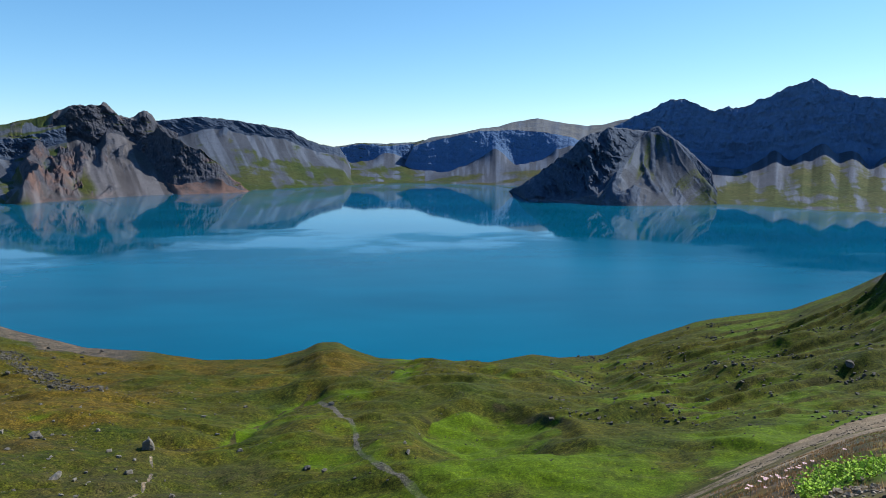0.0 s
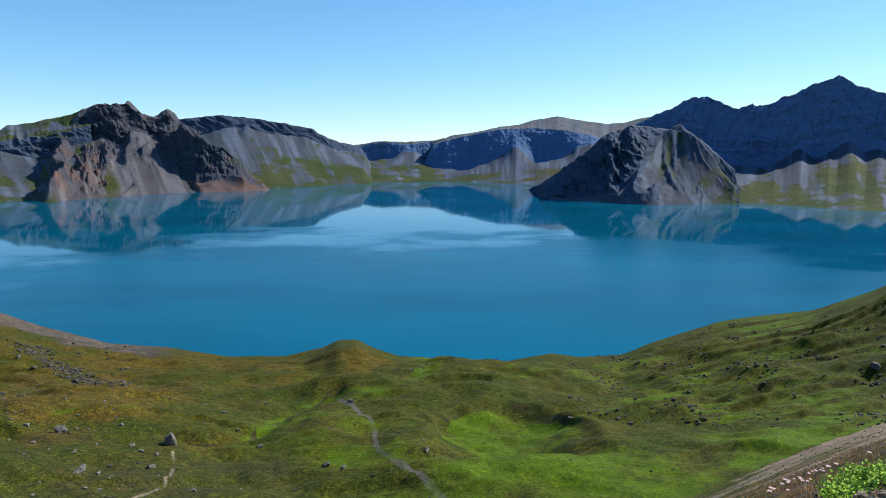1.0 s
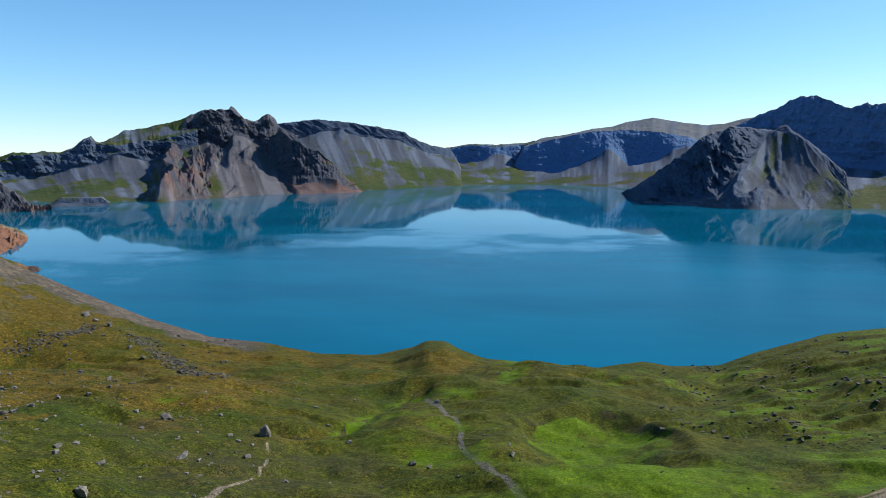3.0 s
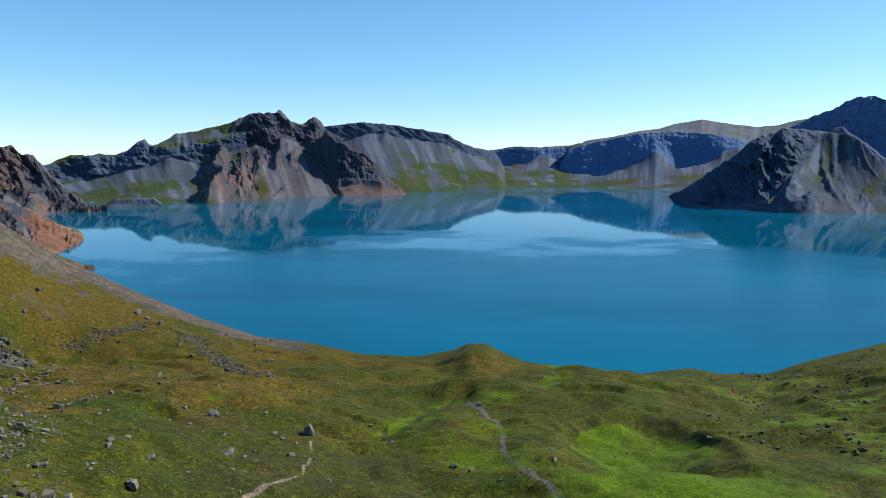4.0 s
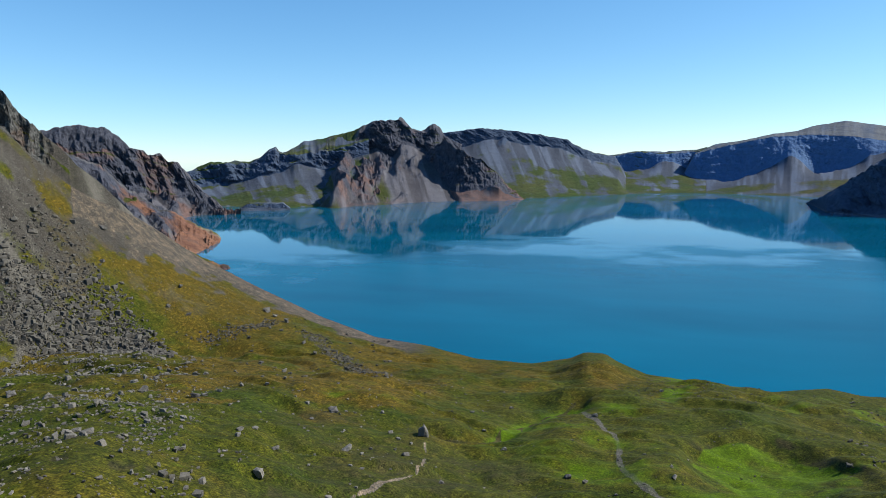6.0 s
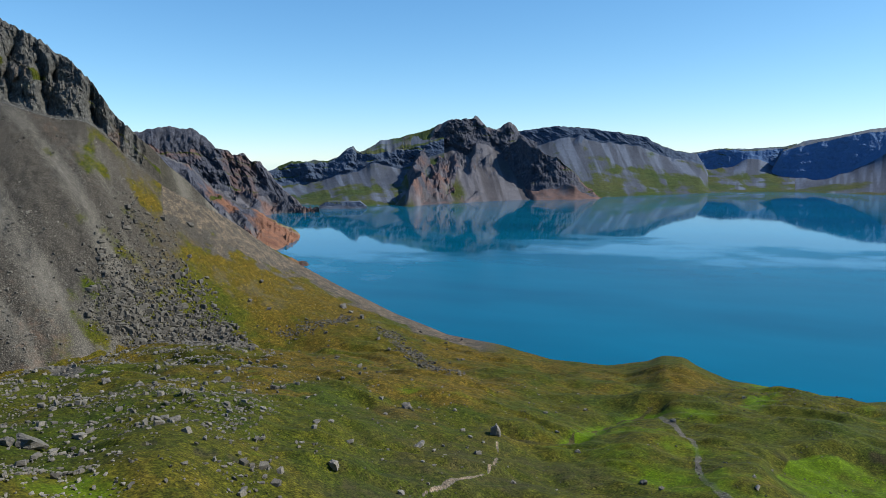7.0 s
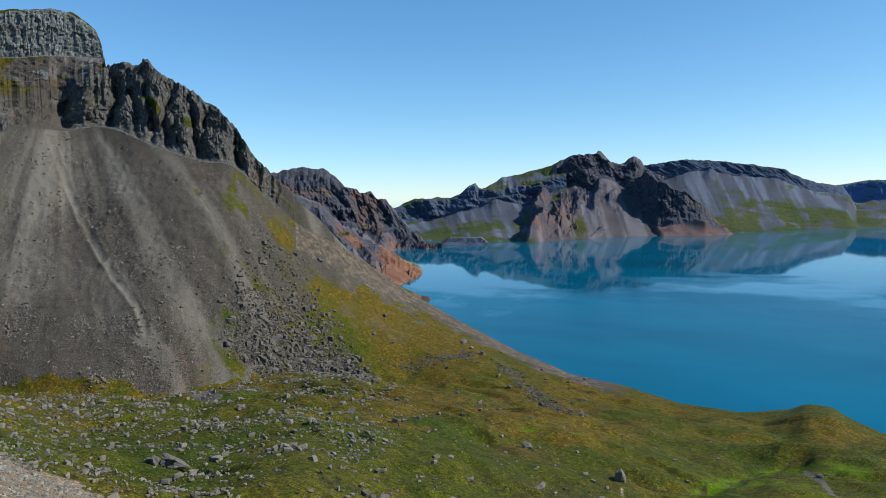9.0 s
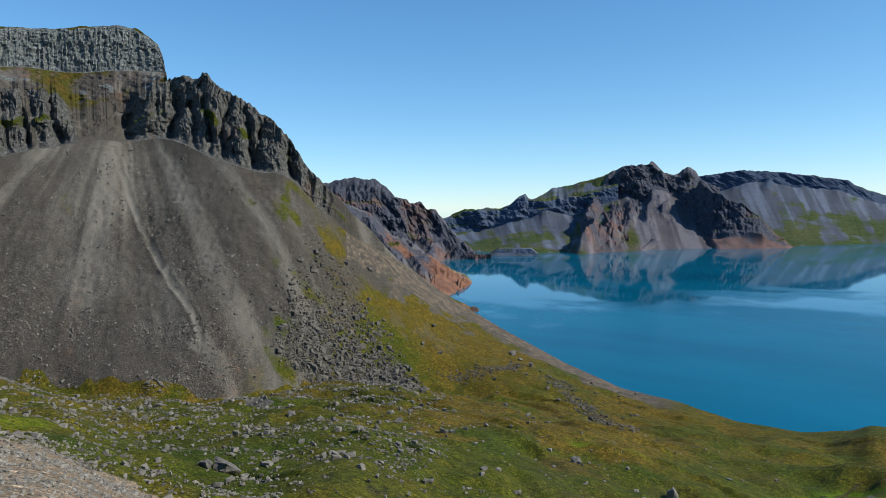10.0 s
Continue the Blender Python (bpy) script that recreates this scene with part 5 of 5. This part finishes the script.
# the block field at the foot of the scree
def in_blocks(az, r, u):
    edge = 0.5 * clumps(az, r, 301, 18)
    left = np.interp(r, [470, 485, 500, 530, 560, 590], [49.5, 55.2, 55.6, 55.0, 54.3, 53.8])
    right = np.interp(r, [470, 485, 500, 540, 590], [44.0, 43.6, 43.7, 45.6, 48.5])
    inside = np.minimum(left - az, az - right) / 1.6
    thick = np.interp(r, [472, 481, 508, 524, 555, 600], [0.0, 1.0, 1.0, 0.3, 0.12, 0.04])
    return u < np.clip(inside + edge, 0, 1) * thick


az, r, rng = strewn(34000, 43, 57, 470, 600, in_blocks, 11)
stones("talus", "field of tumbled dark grey blocks at the foot of the scree", az, r, sizes(rng, len(az), 1.0, 4.4, 2.2), 2, TALUS, seed=12, single=280)
# stones over the meadow
az, r, rng = strewn(30000, 42, 78, 150, 470, lambda a, d, u: u < np.clip(0.3 + 1.0 * clumps(a, d, 305, 12), 0.04, 1) * np.interp(d, [150, 190, 430, 470], [0.6, 1, 1, 0.8]), 13)
stones("meadow_stones", "loose pale stones strewn thickly over green turf", az, r, sizes(rng, len(az), 0.4, 2.3, 2.2), 1, PALE_STONE, seed=14, single=280)
az, r, rng = strewn(3000, 20, 46, 190, 430, lambda a, d, u: u < np.clip(0.1 + 0.6 * clumps(a, d, 309, 16), 0.02, 1) * np.interp(a, [20, 30, 46], [0.25, 0.8, 1]), 15)
stones("meadow_stones", "loose grey stones in loose groups on dry turf", az, r, sizes(rng, len(az), 0.5, 1.9), 1, PALE_STONE, seed=16)
az, r, rng = strewn(2600, -10, 24, 195, 470, lambda a, d, u: u < np.clip(0.12 + 0.6 * clumps(a, d, 335, 18), 0.03, 1), 29)
stones("meadow_stones", "few small stones in the rolling meadow", az, r, sizes(rng, len(az), 0.3, 1.2), 1, TALUS, seed=30)
# bands of rubble on the ridge
def in_band(a, d, u):
    x, y = polar(a, d)
    near = np.minimum(along_way(x, y, [(33, 540), (30.5, 470), (27.5, 405)]) / 9, along_way(x, y, [(41, 520), (37.5, 540), (36, 560)]) / 8)
    return u < np.clip(1.3 - near + 0.6 * clumps(a, d, 311, 10), 0, 1)


az, r, rng = strewn(15000, 25, 42, 385, 580, in_band, 17)
stones("rubble", "band of broken grey rubble on the grassy ridge", az, r, sizes(rng, len(az), 0.8, 3.0), 1, TALUS, seed=18)
# dark rubble on the slumped slope
az, r, rng = strewn(11000, -33, -9, 300, 590, lambda a, d, u: u < np.clip(-0.1 + 0.8 * clumps(a, d, 313, 18) + 0.8 * (np.hypot((a + 23.7) / 1.4, (d - 440) / 26) < 1) + 0.7 * (np.hypot((a + 18.3) / 1.6, (d - 323) / 9) < 1), 0.012, 1), 19)
stones("rubble", "dark lichened rubble among the green slumps", az, r, sizes(rng, len(az), 0.8, 3.0), 1, TALUS, seed=20)
az, r, rng = strewn(2600, -9, 8, 380, 500, lambda a, d, u: u < np.clip(0.05 + 0.5 * clumps(a, d, 317, 14) + 0.55 * (a < 5.5) * (a > -3) * (d > 400), 0.01, 1), 21)
stones("rubble", "small dark stones on the knolls above the shore", az, r, sizes(rng, len(az), 0.5, 1.5), 1, TALUS, seed=22)
# coarse stones on the scree
az, r, rng = strewn(60000, 49, 77, 445, 640, lambda a, d, u: u < np.clip(0.3 + 0.7 * clumps(a, d, 321, 26), 0.04, 1) * np.interp(d, [445, 500, 560, 640], [1.0, 0.8, 0.3, 0.12]) * np.interp(a, [49, 54, 60, 64], [0.25, 0.4, 0.6, 1.0]), 23)
stones("scree_stones", "coarse grey stones lying on the scree slope", az, r, sizes(rng, len(az), 0.6, 2.9, 2.4), 1, SCREE_STONE, seed=24)
az, r, rng = strewn(7000, 30, 50, 540, 660, lambda a, d, u: u < np.clip(0.3 + 0.5 * clumps(a, d, 341, 12), 0.03, 1), 45)
stones("scree_stones", "small grey stones on the gravel brow above the water", az, r, sizes(rng, len(az), 0.35, 1.2, 2.4), 1, SCREE_STONE, seed=46)
az, r, rng = strewn(7000, 61, 75, 590, 704, lambda a, d, u: u < np.clip(0.25 + 0.6 * clumps(a, d, 345, 20), 0.03, 1) * np.interp(np.abs(a - 68), [0, 3, 7], [1.0, 0.5, 0.3]), 49)
stones("scree_stones", "fallen grey blocks in the chute under the cliffs", az, r, sizes(rng, len(az), 0.6, 3.2, 3.0), 1, SCREE_STONE, seed=50)
# small ones all over the turf
az, r, rng = strewn(9000, -33, 48, 190, 560, lambda a, d, u: u < np.clip(0.35 + 0.7 * clumps(a, d, 343, 22), 0.1, 1), 47)
stones("meadow_stones", "small dark stones showing through the short turf", az, r, sizes(rng, len(az), 0.25, 1.1, 2.6), 1, TALUS, seed=48)
# stones on the bare slope below the eye
rng = np.random.RandomState(25)
az, r = rng.uniform(54, 80, 26000), 9 * (190 / 9) ** rng.uniform(0, 1, 26000)
keep = rng.uniform(0, 1, 26000) < np.clip(0.55 + 0.6 * fbm(az / 0.8, np.log(r) * 9, 325, 3), 0.08, 1)
az, r = az[keep], r[keep]
stones("gravel_stones", "pale broken stones on the bare gravel slope", az, r, 0.0018 * r + 0.008 * r * rng.uniform(0, 1, len(az)) ** 3, 1, GRAVEL_STONE, seed=26)
az, r, rng = strewn(2500, -36, -16, 3.5, 60, lambda a, d, u: u < np.clip(0.35 + 0.6 * clumps(a, d, 327, 1.5), 0.02, 1) * np.interp(d, [3.5, 12, 60], [0.5, 1, 0.7]), 27)
stones("gravel_stones", "brown and pale stones on the dry slope", az, r, 0.012 + 0.0035 * r * rng.uniform(0.3, 1, len(az)), 1, CLOD, seed=28)
az, r, rng = strewn(2600, -37, -24, 2.2, 6.4, lambda a, d, u: u < np.clip(0.5 + 0.7 * clumps(a, d, 329, 0.5), 0.1, 1), 33)
stones("gravel_stones", "reddish brown clods and small stones on bare earth", az, r, sizes(rng, len(az), 0.012, 0.07), 1, CLOD, seed=34)


# ---- plants at the eye's feet ----
def leafy_plant(seed):
    rng = random.Random(seed)
    root = new("leafy_plant")
    stems = bmesh.new()
    for k in range(9):
        a, lean, high = rng.uniform(0, 6.283), rng.uniform(0.06, 0.2), rng.uniform(0.05, 0.12)
        foot = Vector((rng.uniform(-0.08, 0.08), rng.uniform(-0.08, 0.08), -0.02))
        tip = foot + Vector((math.cos(a) * lean, math.sin(a) * lean, high))
        side = Vector((-math.sin(a), math.cos(a), 0)) * 0.003
        lift = Vector((0, 0, 0.004))
        q = [stems.verts.new(p) for p in (foot - side, foot + side, tip + side, tip - side, foot + lift, tip + lift)]
        stems.faces.new((q[0], q[1], q[2], q[3]))
        stems.faces.new((q[0], q[4], q[5], q[3]))
        stems.faces.new((q[1], q[4], q[5], q[2]))
        for j in range(7):
            f = 0.25 + 0.75 * j / 6
            b = rng.uniform(0, 6.283)
            leaf = bmesh.new()
            long, wide = rng.uniform(0.026, 0.042), rng.uniform(0.009, 0.015)
            c = [leaf.verts.new(p) for p in ((0, 0, 0), (long * 0.35, wide, 0.006), (long * 0.75, wide * 0.8, 0.004), (long, 0, -0.008), (long * 0.75, -wide * 0.8, 0.004), (long * 0.35, -wide, 0.006), (long * 0.5, 0, -0.003))]
            for i in range(6):
                leaf.faces.new((c[i], c[(i + 1) % 6], c[6]))
            bmesh.ops.transform(leaf, matrix=Matrix.Translation(foot.lerp(tip, f)) @ Euler((rng.uniform(-0.4, 0.4), rng.uniform(-0.5, 0.2), b)).to_matrix().to_4x4(), verts=leaf.verts)
            part("leaf", leaf, LEAF, root)
    part("stalk", stems, STEM, root)
    return tagged(root, "bright green leafy herb growing low on the slope", "plant", "herbs on the slope")


def wildflower(seed):
    rng = random.Random(seed)
    root = new("wildflower")
    high = rng.uniform(0.12, 0.2)
    bm = bmesh.new()
    bmesh.ops.create_cone(bm, segments=5, radius1=0.003, radius2=0.002, depth=high, cap_ends=True, matrix=Matrix.Translation((0, 0, high / 2 - 0.01)))
    part("stem", bm, STEM, root)
    for k in range(8):
        petal = bmesh.new()
        c = [petal.verts.new(p) for p in ((0.006, 0, 0), (0.016, 0.0075, 0.003), (0.03, 0.006, 0.0), (0.034, 0, -0.002), (0.03, -0.006, 0.0), (0.016, -0.0075, 0.003))]
        petal.faces.new(c)
        bmesh.ops.transform(petal, matrix=Matrix.Translation((0, 0, high - 0.01)) @ Euler((0, rng.uniform(-0.3, -0.05), k * math.pi / 4)).to_matrix().to_4x4(), verts=petal.verts)
        part("petal", petal, PETAL, root)
    bm = bmesh.new()
    bmesh.ops.create_uvsphere(bm, u_segments=8, v_segments=5, radius=0.008, matrix=Matrix.Translation((0, 0, high - 0.006)) @ Matrix.Diagonal((1, 1, 0.6, 1)))
    part("flower_heart", bm, CENTRE, root)
    return tagged(root, "pale pink daisy-like wildflower on a thin stem", "flower", "wildflowers on the slope")


def stand(ob, az, r, turn, size=1.0):
    x, y = polar(az, r)
    z = float(surface(np.array([az]), np.array([r]))[0])
    return Matrix.LocRotScale((x, y, z), Euler((0, 0, turn)), (size,) * 3)


HERBS, BLOOMS = (-32.1, 2.6, 6.0, 0.55), (-27.2, 1.5, 10.2, 0.9)     # azimuth, spread, distance, spread
herbs = [leafy_plant(k) for k in range(2)]
for k in range(80):
    az, r = HERBS[0] + rnd.uniform(-1, 1) * HERBS[1], HERBS[2] + rnd.uniform(-1, 1) * HERBS[3]
    m = stand(None, az, r - 0.3 * (az - HERBS[0]), rnd.uniform(0, 6.28), rnd.uniform(0.7, 1.0))
    if k < 2:
        herbs[k].matrix_world = m
    else:
        copy_thing(herbs[k % 2], m).scale = m.to_scale()
blooms = [wildflower(40 + k) for k in range(2)]
for k in range(24):
    az, r = (BLOOMS[0] + rnd.gauss(0, 1) * BLOOMS[1], BLOOMS[2] + rnd.gauss(0, 1) * BLOOMS[3])
    m = stand(None, az, max(r, 5.0), rnd.uniform(0, 6.28), rnd.uniform(0.6, 1.0))
    if k < 2:
        blooms[k].matrix_world = m
    else:
        copy_thing(blooms[k % 2], m).scale = m.to_scale()


def dry_grass():
    rng = np.random.RandomState(61)
    n = 36000
    az, r = rng.uniform(-38, -16, n), 4.5 * (26 / 4.5) ** rng.uniform(0, 1, n)
    keep = rng.uniform(0, 1, n) < np.clip(0.45 + 0.8 * clumps(az, r, 331, 0.8), 0.05, 1)
    az, r = az[keep], r[keep]
    x, y = polar(az, r)
    z = surface(az, r)
    a, h = rng.uniform(0, 6.283, len(az)), rng.uniform(0.02, 0.075, len(az))
    w = 0.002 + 0.0004 * r
    lean = rng.uniform(-0.6, 0.6, (len(az), 2)) * h[:, None]
    one = np.stack([x - np.cos(a) * w, y - np.sin(a) * w, z - 0.01], -1)
    two = np.stack([x + np.cos(a) * w, y + np.sin(a) * w, z - 0.01], -1)
    tip = np.stack([x + lean[:, 0], y + lean[:, 1], z + h], -1)
    vs = np.stack([one, two, tip], 1).reshape(-1, 3)
    me = bpy.data.meshes.new("dry_grass")
    me.from_pydata(vs.tolist(), [], np.arange(len(vs)).reshape(-1, 3).tolist())
    me.materials.append(STRAW)
    return tagged(new("dry_grass", me), "thin dry reddish grass on bare earth", "grass", kind="stuff")


dry_grass()
